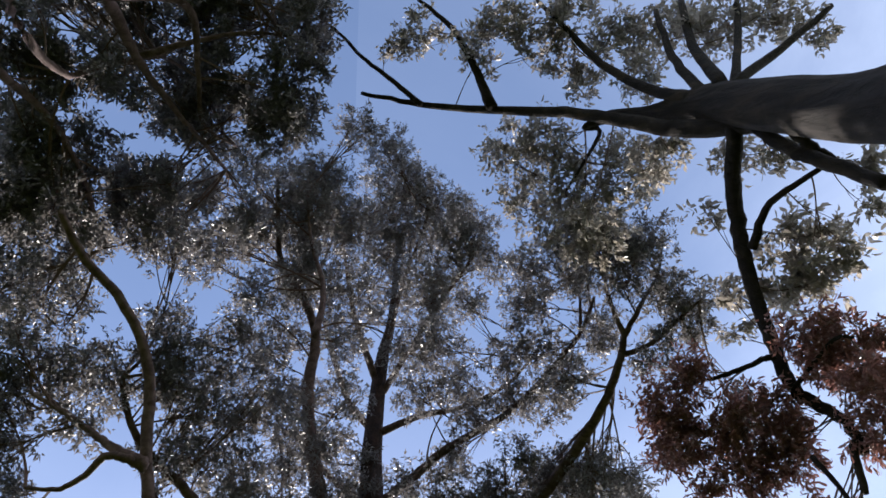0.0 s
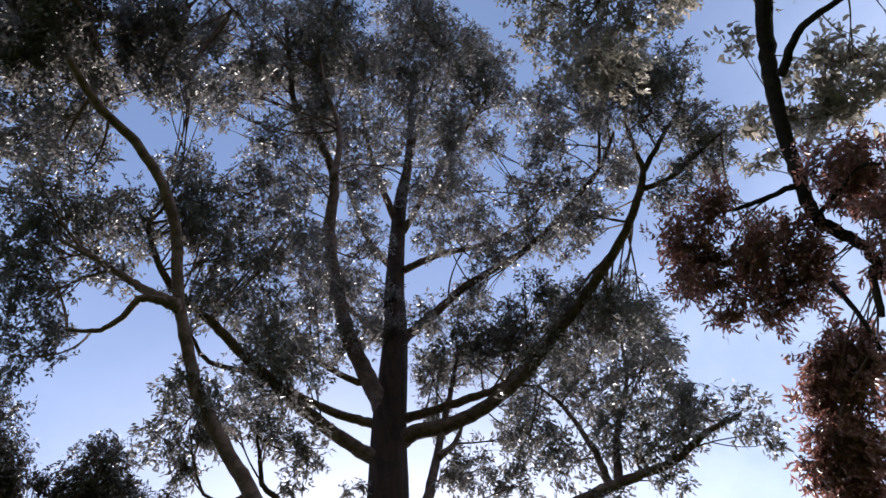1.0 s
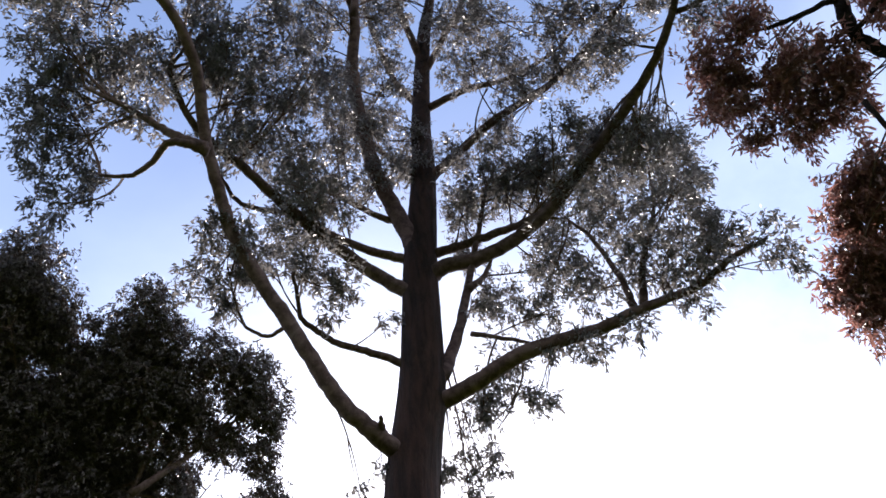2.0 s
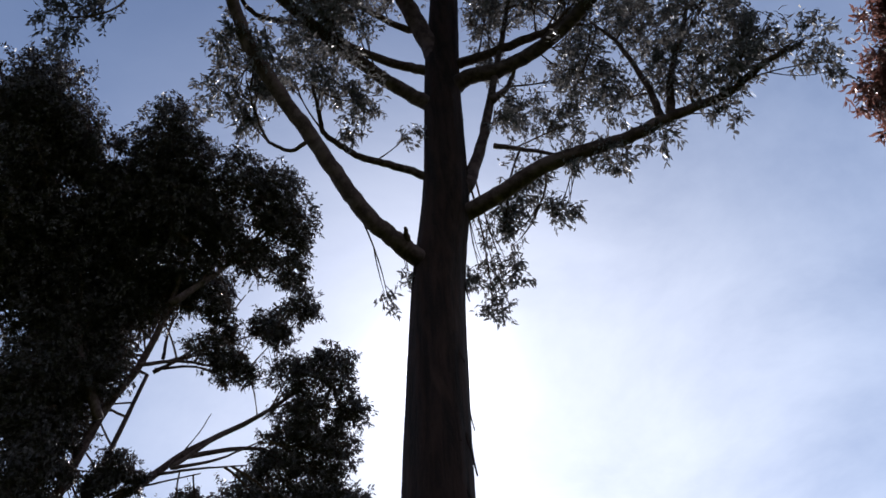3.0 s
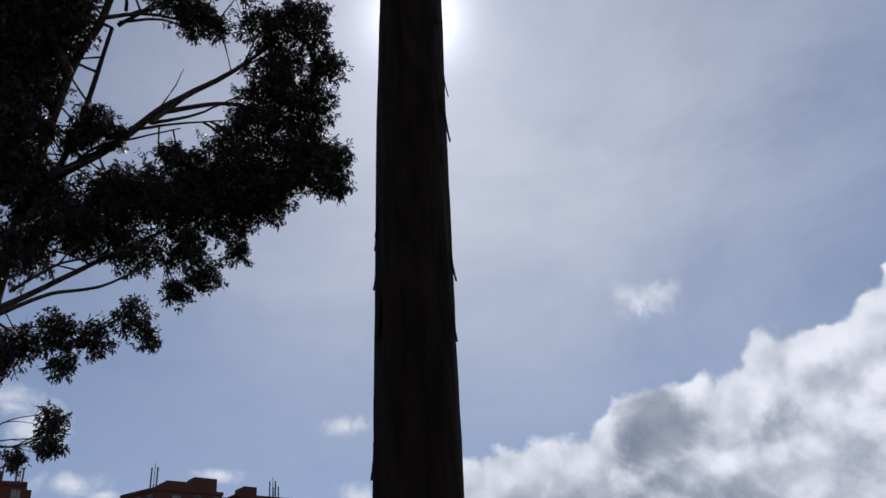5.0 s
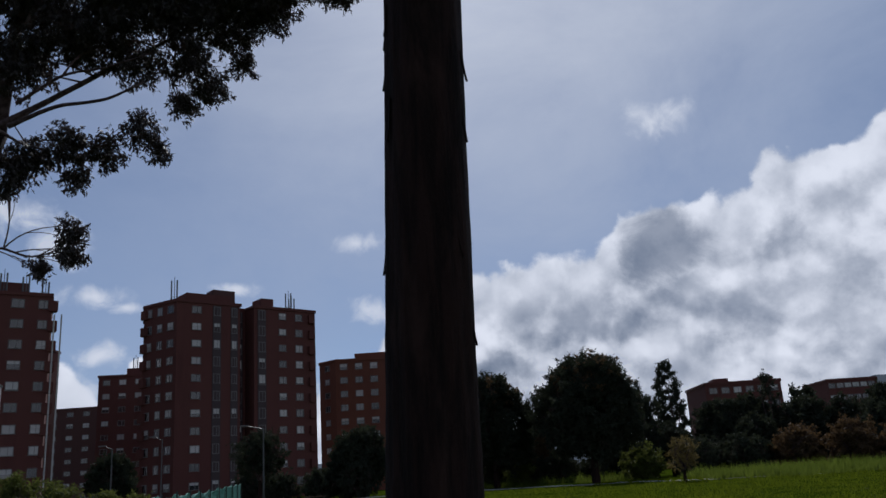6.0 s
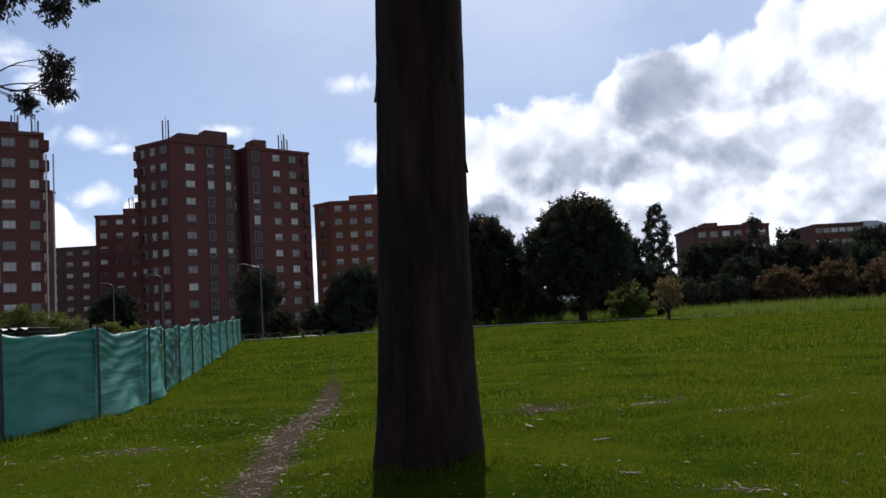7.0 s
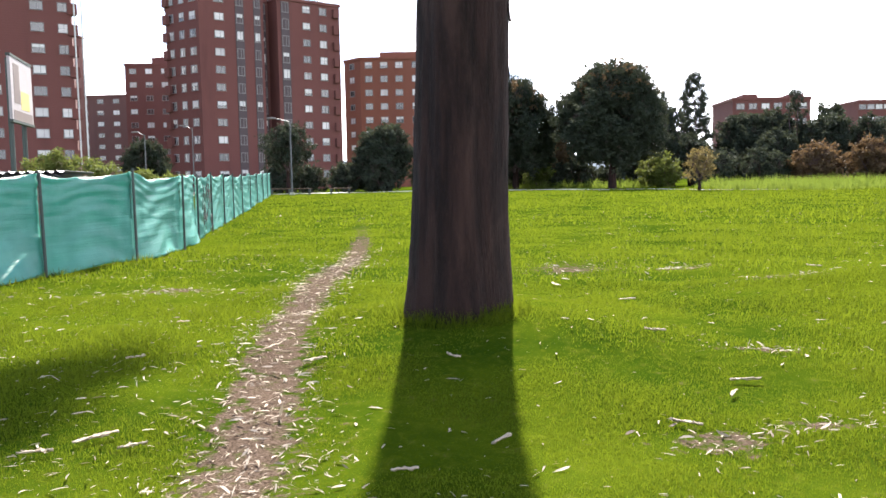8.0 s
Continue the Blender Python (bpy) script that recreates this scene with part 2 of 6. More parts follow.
def brick_material(name, base, light, row=0.3):
    m, n = material(name)
    big = n.noise(0.12, 4, 0.6, place(n))
    fine = n.noise(9.0, 4, 0.7, stretched(n, 1, 1, 3))
    courses = n.math("SINE", n.math("MULTIPLY", n.add("ShaderNodeSeparateXYZ", {0: place(n)}).outputs[2], 2 * math.pi / row))
    stain = n.noise(0.35, 5, 0.65, stretched(n, 1, 1, 0.15))
    col = n.mix(n.math("MULTIPLY_ADD", fine, 0.5, n.math("MULTIPLY", big, 0.5)), base, light)
    col = n.mix(n.math("MULTIPLY", n.smooth(stain, 0.5, 0.75), 0.3), col, tuple(c * 0.5 for c in base))
    finish(n, col, 0.9, n.math("MULTIPLY_ADD", courses, 0.2, fine), 0.4, 0.03)
    return m


BRICK = brick_material("red_brick", (0.082, 0.030, 0.027), (0.132, 0.053, 0.044))
BRICK_ORANGE = brick_material("orange_brick", (0.125, 0.044, 0.030), (0.175, 0.072, 0.047))
BRICK_DARK = brick_material("dark_brick", (0.075, 0.038, 0.035), (0.11, 0.056, 0.05))

GLASS, gn = material("window_glass")
gpick = gn.add("ShaderNodeObjectInfo").outputs["Random"]
gcol = gn.mix(gn.smooth(gpick, 0.55, 0.80), (0.020, 0.022, 0.026), gn.mix(gn.smooth(gpick, 0.6, 1.0), (0.13, 0.12, 0.12), (0.42, 0.40, 0.39)))
finish(gn, gcol, 0.12, **{"Specular IOR Level": 0.8})

NET, nn = material("green_netting")
weave = nn.noise(60.0, 2, 0.5, stretched(nn, 1, 1, 0.3))
fold = nn.noise(2.0, 5, 0.6, stretched(nn, 0.22, 0.22, 5.0), 0.8)
dust = nn.noise(1.1, 5, 0.65, place(nn))
ncol = nn.mix(nn.smooth(dust, 0.35, 0.75), (0.020, 0.155, 0.125), (0.060, 0.25, 0.205))
nfront = nn.add("ShaderNodeBsdfPrincipled", {"Base Color": ncol, "Roughness": 0.5, "Normal": nn.add(
    "ShaderNodeBump", {"Height": nn.math("MULTIPLY_ADD", fold, 1.0, nn.math("MULTIPLY", weave, 0.1)), "Strength": 0.5, "Distance": 0.05}).outputs[0]})
nthin = nn.add("ShaderNodeBsdfTranslucent", {"Color": (0.07, 0.46, 0.37, 1)})
nn.add("ShaderNodeOutputMaterial", {"Surface": nn.add("ShaderNodeMixShader", {0: 0.28, 1: nfront.outputs[0], 2: nthin.outputs[0]}).outputs[0]})

TURF, tn = material("lawn")
wear_node = tn.add("ShaderNodeAttribute")
wear_node.attribute_name = "wear"
wear = wear_node.outputs["Fac"]
twhere = place(tn)
patchy, tuft, crumb = tn.noise(0.35, 5, 0.6, twhere), tn.noise(9.0, 5, 0.65, twhere), tn.noise(70.0, 4, 0.7, twhere)
green = tn.mix(tn.smooth(patchy, 0.35, 0.65), (0.014, 0.029, 0.0015), (0.045, 0.061, 0.003))
green = tn.mix(tn.math("MULTIPLY", tn.smooth(tuft, 0.45, 0.75), 0.6), green, (0.066, 0.076, 0.006))
green = tn.mix(tn.math("MULTIPLY", tn.smooth(crumb, 0.4, 0.7), 0.5), green, (0.016, 0.034, 0.005))
soil = tn.mix(tn.smooth(crumb, 0.35, 0.65), (0.022, 0.015, 0.010), (0.100, 0.072, 0.054))
worn = tn.math("ADD", wear, tn.math("MULTIPLY", tn.math("SUBTRACT", tuft, 0.5), 2.3))
finish(tn, tn.mix(tn.smooth(worn, 0.30, 0.68), green, soil), 0.95,
       tn.math("MULTIPLY_ADD", crumb, 0.5, tuft), 0.3, 0.03, **{"Specular IOR Level": 0.0})


# ---- building helpers ----
def thing(name, label, category, group="", kind="", at=(0, 0, 0)):
    ob = new(name)
    ob.location = at
    ob.empty_display_size = 0.2
    return tagged(ob, label, category, group, kind)


def mesh_from(name, verts, faces, mat, smooth=False):
    me = bpy.data.meshes.new(name)
    me.from_pydata([tuple(v) for v in verts], [], faces)
    if smooth:
        me.polygons.foreach_set("use_smooth", [True] * len(me.polygons))
    me.materials.append(mat)
    me.update()
    return me


def part(name, data, mat, parent, label=""):
    """Links a bmesh, or a finished mesh, as one mesh object under a thing or a part."""
    if isinstance(data, bmesh.types.BMesh):
        me = bpy.data.meshes.new(name)
        data.to_mesh(me)
        data.free()
        me.materials.append(mat)
    else:
        me = data
    ob = new(name, me)
    ob.parent = parent
    return tagged(ob, label)


def box(bm, center, size, bevel=0.0, turn=None):
    made = bmesh.ops.create_cube(bm, size=1.0)
    m = Matrix.Translation(center) @ (turn or Matrix()) @ Matrix.Diagonal((*size, 1))
    bmesh.ops.transform(bm, matrix=m, verts=made["verts"])
    if bevel:
        edges = list({e for v in made["verts"] for e in v.link_edges})
        bmesh.ops.bevel(bm, geom=edges, offset=bevel, segments=2, affect="EDGES")
    return bm


def rod(bm, a, b, r0, r1=None, sides=8):
    a, b = Vector(a), Vector(b)
    made = bmesh.ops.create_cone(bm, cap_ends=True, segments=sides, radius1=r0, radius2=r0 if r1 is None else r1, depth=(b - a).length)
    turn = (b - a).to_track_quat("Z", "Y").to_matrix().to_4x4()
    bmesh.ops.transform(bm, matrix=Matrix.Translation((a + b) / 2) @ turn, verts=made["verts"])
    return bm


def spline(points, steps):
    """A smooth line through the points."""
    p = np.array(points, float)
    p = np.vstack([2 * p[0] - p[1], p, 2 * p[-1] - p[-2]])
    rows = []
    for i in range(1, len(p) - 2):
        for k in range(steps):
            t = k / steps
            rows.append(0.5 * (2 * p[i] + (p[i + 1] - p[i - 1]) * t + (2 * p[i - 1] - 5 * p[i] + 4 * p[i + 1] - p[i + 2]) * t ** 2
                               + (3 * p[i] - p[i - 1] - 3 * p[i + 1] + p[i + 2]) * t ** 3))
    rows.append(p[-2])
    return np.array(rows)


def tube(line, radii, sides=8, rough=0.0, rng=None, flare=None):
    """Vertices and faces of a round limb along a line."""
    line = np.asarray(line, float)
    t = np.gradient(line, axis=0)
    t /= np.linalg.norm(t, axis=1)[:, None] + 1e-9
    ref = np.where(np.abs(t[:, 2:3]) > 0.9, np.array([[0, 1.0, 0]]), np.array([[0, 0, 1.0]]))
    u = np.cross(t, ref)
    u /= np.linalg.norm(u, axis=1)[:, None] + 1e-9
    v = np.cross(t, u)
    ang = np.linspace(0, 2 * np.pi, sides, endpoint=False)
    r = np.asarray(radii)[:, None] * np.ones((1, sides))
    if rough and rng is not None:
        r = r * (1 + rough * rng.normal(0, 1, r.shape))
    if flare is not None:
        r = r * flare(ang, line)
    ring = line[:, None] + r[..., None] * (np.cos(ang)[None, :, None] * u[:, None] + np.sin(ang)[None, :, None] * v[:, None])
    verts = ring.reshape(-1, 3)
    m = len(line)
    idx = np.arange(m * sides).reshape(m, sides)
    a, b = idx[:-1], np.roll(idx[:-1], -1, 1)
    c, d = np.roll(idx[1:], -1, 1), idx[1:]
    faces = np.stack([a, b, c, d], -1).reshape(-1, 4).tolist()
    faces.append(idx[-1].tolist())
    faces.append(idx[0][::-1].tolist())
    return verts, faces


def quads_mesh(name, verts, mat, per=4):
    """One mesh of many loose leaves: verts (N, per, 3)."""
    count = len(verts)
    me = bpy.data.meshes.new(name)
    me.vertices.add(count * per)
    me.vertices.foreach_set("co", verts.reshape(-1).astype(np.float32))
    me.loops.add(count * per)
    me.loops.foreach_set("vertex_index", np.arange(count * per, dtype=np.int32))
    me.polygons.add(count)
    me.polygons.foreach_set("loop_start", np.arange(0, count * per, per, dtype=np.int32))
    me.materials.append(mat)
    me.update(calc_edges=True)
    return me


def unit(v):
    return v / (np.linalg.norm(v, axis=-1, keepdims=True) + 1e-9)


def leaves(rng, base, way, length, width, bowed=False):
    """Sickle-shaped leaves, four corners each (six when bowed), from base points and directions."""
    k = len(base)
    way = unit(way)
    side = unit(np.cross(way, rng.normal(0, 1, (k, 3))))
    up = np.cross(way, side)
    ln = (length * rng.uniform(0.65, 1.25, k))[:, None]
    wd = (width * rng.uniform(0.7, 1.2, k))[:, None]
    tip = base + way * ln
    if bowed:
        bend = side * ln * rng.uniform(-0.24, 0.24, (k, 1)) + up * ln * rng.uniform(-0.12, 0.12, (k, 1))
        one, two = base + way * ln * 0.30 + bend * 0.85, base + way * ln * 0.68 + bend * 0.9
        half = side * wd * 0.5
        return np.stack([base, one + half, two + half * 0.8, tip, two - half * 0.8, one - half], 1)
    mid = base + way * ln * 0.45 + up * ln * rng.uniform(-0.1, 0.1, (k, 1))
    bow = side * ln * rng.uniform(-0.10, 0.10, (k, 1))
    return np.stack([base, mid + side * wd * 0.5 + bow, tip, mid - side * wd * 0.5 + bow], 1)


def curve(a, b, lift, rng, wobble, steps=7):
    """A bough that leaves a steeply and bends over towards b."""
    run = math.sqrt(((b - a) ** 2).sum())
    bend = a * 0.55 + b * 0.45 + rng.normal(0, wobble, 3) * run + np.array((0, 0, lift * run))
    t = np.linspace(0, 1, steps)[:, None]
    return (1 - t) ** 2 * a + 2 * t * (1 - t) * bend + t ** 2 * b


def crown(rng, clumps, wood, length, width, cover, droop=0.8, stout=1.0, per_spray=12, gap=0.35, fill=0.9, bowed=False):
    """Leaves and twigs of the clumps (x, y, z, r): a bough climbs from the wood to each clump and fans out in it."""
    leaf_rows, twig_rows = [], []
    for cx, cy, cz, r in clumps:
        c = np.array((cx, cy, cz))
        away = np.linalg.norm(wood - c, axis=1)
        cost = away + 0.55 * np.maximum(0, wood[:, 2] - cz + 0.35 * away) + 0.5 * np.maximum(0, 0.9 * r - away)
        order = np.argsort(cost)
        count = int(cover * math.pi * r * r / (0.33 * length * width))
        sprays = max(6, count // per_spray)
        boughs = []
        for lead in range(2 if r > 0.45 else 1):
            root = wood[order[rng.integers(0, min(16, len(wood)))]]
            if ((root - c) ** 2).sum() > (1.4 + 1.6 * r) ** 2:
                root = wood[int(np.argmin(away))]
            heart = c + rng.normal(0, 0.22, 3) * r
            stem = curve(root, heart, 0.06, rng, 0.11, 9)
            run = math.sqrt(((heart - root) ** 2).sum())
            thick = (0.006 + 0.010 * r + 0.003 * min(run, 4.0)) * stout
            twig_rows.append((stem, thick))
            boughs.append(stem[5:])
            for _ in range(int(3 + 4 * min(r, 1.2))):
                start = stem[rng.integers(3, 9)]
                tip = c + unit(rng.normal(0, 1, 3) + unit(heart - root) * 0.5) * r * rng.uniform(0.55, 0.95)
                line = curve(start, tip, 0.05, rng, 0.12, 6)
                boughs.append(line[1:])
                twig_rows.append((line, thick * rng.uniform(0.4, 0.62)))
        knots = np.concatenate(boughs)
        # sprays in small tufts, which leave gaps between them
        tufts = max(5, int(sprays * gap))
        groups = c + unit(rng.normal(0, 1, (tufts, 3))) * r * fill * rng.uniform(0.1, 1.0, (tufts, 1)) ** 0.55
        at = groups[rng.integers(0, len(groups), sprays)] + rng.normal(0, 0.105 * r + 0.02, (sprays, 3))
        near = knots[np.argmin(((at[:, None] - knots[None]) ** 2).sum(2), 1)]
        for k in range(0, sprays, 3):
            twig_rows.append((np.stack([near[k], (near[k] + at[k]) / 2 + (0, 0, 0.03), at[k]]), 0.006))
        axis = unit(at - near + rng.normal(0, 0.25, at.shape) * r)
        run = rng.uniform(-0.6, 0.8, (sprays, per_spray, 1)) * length * 1.3
        base = (at[:, None] + axis[:, None] * run + rng.normal(0, 0.22 * length, (sprays, per_spray, 3))).reshape(-1, 3)
        aim = np.repeat(axis, per_spray, 0) * 0.5 + rng.normal(0, 0.55, (len(base), 3)) + np.array((0, 0, -droop))
        leaf_rows.append(leaves(rng, base, aim, length, width, bowed))
    return np.concatenate(leaf_rows), twig_rows


def twig_mesh(name, rows, mat):
    verts, faces, start = [], [], 0
    for line, r in rows:
        v, f = tube(line, np.linspace(r, r * 0.35, len(line)), 3)
        verts.append(v)
        faces += [[i + start for i in q] for q in f]
        start += len(v)
    return mesh_from(name, np.concatenate(verts), faces, mat)


def tree(name, label, trunk, limbs, crowns, seed, bark, limb_bark, trunk_radii=None, base=None, stout=1.0, gap=0.35, fill=0.9, bowed=False):
    """trunk: points; limbs: (points, r0, r1); crowns: (part name, clumps, material, length, width, cover, droop, label)."""
    rng = np.random.default_rng(seed)
    ob = thing(name, label, "tree", at=base or (0, 0, 0))
    off = np.array(base or (0, 0, 0))
    wood = []
    if trunk:
        line = spline(trunk, 8)
        radii = np.interp(np.linspace(0, 1, len(line)), np.linspace(0, 1, len(trunk_radii)), trunk_radii)
        z0 = trunk[0][2]

        def flutes(ang, ln):
            h = np.clip(1 - (ln[:, 2:3] - z0) / 1.2, 0, 1)
            ripple = 0.022 * np.sin(5 * ang + 0.35 * ln[:, 2:3]) + 0.016 * np.sin(11 * ang + 1.1 * ln[:, 2:3]) + 0.010 * np.sin(23 * ang - 0.7 * ln[:, 2:3])
            return 1 + ripple + h ** 2 * (0.075 + 0.05 * np.sin(4 * ang + 1.0))

        v, f = tube(line - off, radii, 48, 0.006, rng, flutes)
        part("trunk", mesh_from("trunk", v, f, bark, True), bark, ob)
        trunk_line, trunk_r = line, radii
        wood.append(line[int(len(line) * 0.72):])
    for points, r0, r1 in limbs:
        if trunk and len(trunk) > 4:
            # a limb that leaves the trunk grows out of its heart, with a collar
            apart = np.linalg.norm(trunk_line - np.array(points[0]), axis=1)
            i = int(np.argmin(apart))
            if 0.15 < apart[i] < trunk_r[i] + 0.45:
                foot = np.array(points[0]) * 0.35 + np.array((*trunk_line[i][:2], points[0][2] - 0.12)) * 0.65
                points = [tuple(foot)] + list(points)
        line = spline(points, 6)
        line[1:-1] += rng.normal(0, 0.006, (len(line) - 2, 3))
        v, f = tube(line - off, (np.linspace(r0, r1, len(line)) + 0.14 * r0 * np.exp(-np.arange(len(line)) / 2.5)) * (1 + 0.018 * rng.normal(0, 1, len(line))), 10)
        part("limb", mesh_from("limb", v, f, limb_bark, True), limb_bark, ob)
        wood.append(line[len(line) // 4:])
    wood = np.concatenate(wood)
    for part_name, clumps, mat, length, width, cover, droop, text in crowns:
        quads, twigs = crown(rng, clumps, wood, length, width, cover, droop, stout, 12, gap, fill, bowed)
        tagged(part(part_name, quads_mesh(part_name, quads - off, mat, quads.shape[1]), mat, ob, text), kind="stuff")
        tagged(part("twig", twig_mesh("twig", [(ln - off, r) for ln, r in twigs], TWIG), TWIG, ob), kind="stuff")
    return ob


# ---- ground ----
def ease(v, lo, hi):
    t = np.clip((v - lo) / (hi - lo), 0, 1)
    return t * t * (3 - 2 * t)


def ground_z(x, y):
    x, y = np.asarray(x, float), np.asarray(y, float)
    z = 0.62 * ease(y, 18, 66)
    z = z + 0.32 * np.exp(-(((x + 0.38) / 1.7) ** 2 + ((y - 7.3) / 1.5) ** 2))
    z = z + 0.30 * np.exp(-(((x - 4.8) / 2.0) ** 2 + ((y - 9.6) / 2.6) ** 2))
    z = z + 0.03 * np.sin(0.9 * x + 0.4 * y) * np.sin(0.55 * y + 1.0) * ease(np.hypot(x, y), 1, 6)
    near = 1 - ease(y, 20, 45)
    return z + near * (0.024 * np.sin(3.1 * x + 1.7 * y) * np.sin(2.3 * y - 1.1 * x) + 0.03 * np.sin(1.3 * x - 0.6 * y + 1.0) * np.sin(1.7 * y + 0.5 * x))


TRACK = spline([(-0.6, -9.0), (-0.9, -4.0), (-1.05, 1.0), (-1.2, 2.5), (-1.35, 4.0), (-2.0, 7.3), (-2.55, 10.9), (-2.85, 15.5), (-4.2, 24), (-7.0, 38)], 10)
BARE = [(1.1, 13.1, 0.75, 0.9), (2.65, 12.5, 0.55, 0.35), (1.15, 4.4, 0.33, 0.22), (-4.4, 10.6, 0.6, 0.3), (3.4, 10.2, 0.6, 0.2), (1.75, 4.6, 0.3, 0.1), (2.0, 6.4, 0.35, 0.1)]


def wear_at(x, y):
    p = np.stack([x, y], -1)
    d = np.full(x.shape, 9.0)
    for a, b in zip(TRACK[:-1], TRACK[1:]):
        t = np.clip(((p - a) @ (b - a)) / ((b - a) @ (b - a)), 0, 1)
        d = np.minimum(d, np.linalg.norm(p - (a + t[..., None] * (b - a)), axis=-1))
    half = 0.30 - 0.06 * ease(y, 9, 30)
    w = 0.80 * np.exp(-(d / half) ** 2) * (1 - 0.65 * ease(y, 14, 30))
    for bx, by, rx, ry in BARE:
        w = np.maximum(w, 0.62 * np.exp(-((x - bx) / rx) ** 2 - ((y - by) / ry) ** 2))
    return w


def build_ground():
    fine_x, fine_y = np.arange(-9, 9.01, 0.09), np.arange(0.5, 17, 0.09)
    far = 1.16 ** np.arange(1, 46)
    xs = np.concatenate([-9 - 0.5 * np.cumsum(far)[::-1], fine_x, 9 + 0.5 * np.cumsum(far)])
    ys = np.concatenate([0.5 - 0.5 * np.cumsum(far)[::-1], fine_y, 17 + 0.5 * np.cumsum(far)])
    gx, gy = np.meshgrid(xs, ys)
    verts = np.stack([gx, gy, ground_z(gx, gy)], -1).reshape(-1, 3)
    idx = np.arange(gx.size).reshape(gx.shape)
    quads = np.stack([idx[:-1, :-1], idx[:-1, 1:], idx[1:, 1:], idx[1:, :-1]], -1).reshape(-1, 4)
    me = mesh_from("ground", verts, quads.tolist(), TURF, True)
    me.attributes.new("wear", "FLOAT", "POINT").data.foreach_set("value", wear_at(gx, gy).reshape(-1).astype(np.float32))
    tagged(new("ground", me), "bright green park lawn with a worn earth track", "ground", kind="structure")


build_ground()


def build_grass():
    rng = np.random.default_rng(11)
    rows = []
    for count, y0, y1, ln, wd in ((190000, 2.2, 6, 0.042, 0.0042), (130000, 6, 11, 0.055, 0.008), (70000, 11, 24, 0.10, 0.016), (80000, 24, 62, 0.12, 0.05), (45000, -9, 2.4, 0.09, 0.010)):
        y = y0 + (y1 - y0) * rng.random(count) ** 0.8
        x = rng.uniform(-0.68, 0.68, count) * np.where(y < 2.4, 13.0, y + 1.6)
        tuft = 0.5 * np.sin(0.7 * x - 0.5 * y + 1) + np.sin(2.1 * x + 1.3 * y) * np.sin(1.7 * y - 0.8 * x) + 0.6 * np.sin(5.3 * x) * np.sin(4.7 * y)
        keep = (wear_at(x, y) < rng.uniform(0.1, 0.5, count)) & (np.hypot(x + 0.38, y - 7.16) > 0.45)
        x, y, tuft = x[keep], y[keep], tuft[keep]
        k = len(x)
        base = np.stack([x, y, ground_z(x, y) - 0.004], -1)
        lean = rng.normal(0, 0.42, (k, 3)) + (0, 0, 1.0)
        tall = (ln * rng.uniform(0.45, 1.2, k) * np.clip(0.85 + 0.6 * tuft + 0.35 * ease(x - 0.18 * y, -0.3, 0.9), 0.2, 2.3))[:, None]
        side = unit(np.cross(lean, rng.normal(0, 1, (k, 3)))) * wd * 0.5
        rows.append(np.stack([base - side, base + side, base + unit(lean) * tall], 1))
    # taller tufts round the foot of the big trunk
    a, r = rng.uniform(0, 2 * math.pi, 3500), 0.40 + 0.22 * rng.random(3500) ** 2
    base = np.stack([-0.38 + r * np.cos(a), 7.16 + r * np.sin(a), np.zeros(3500)], -1)
    base[:, 2] = ground_z(base[:, 0], base[:, 1]) - 0.01
    lean = rng.normal(0, 0.35, (3500, 3)) + (0, 0, 1.0)
    side = unit(np.cross(lean, rng.normal(0, 1, (3500, 3)))) * 0.004
    rows.append(np.stack([base - side, base + side, base + unit(lean) * rng.uniform(0.05, 0.17, (3500, 1))], 1))
    tagged(new("grass", quads_mesh("grass", np.concatenate(rows), GRASS, 3)), "short green lawn grass in uneven tufts", "grass", kind="stuff")


build_grass()


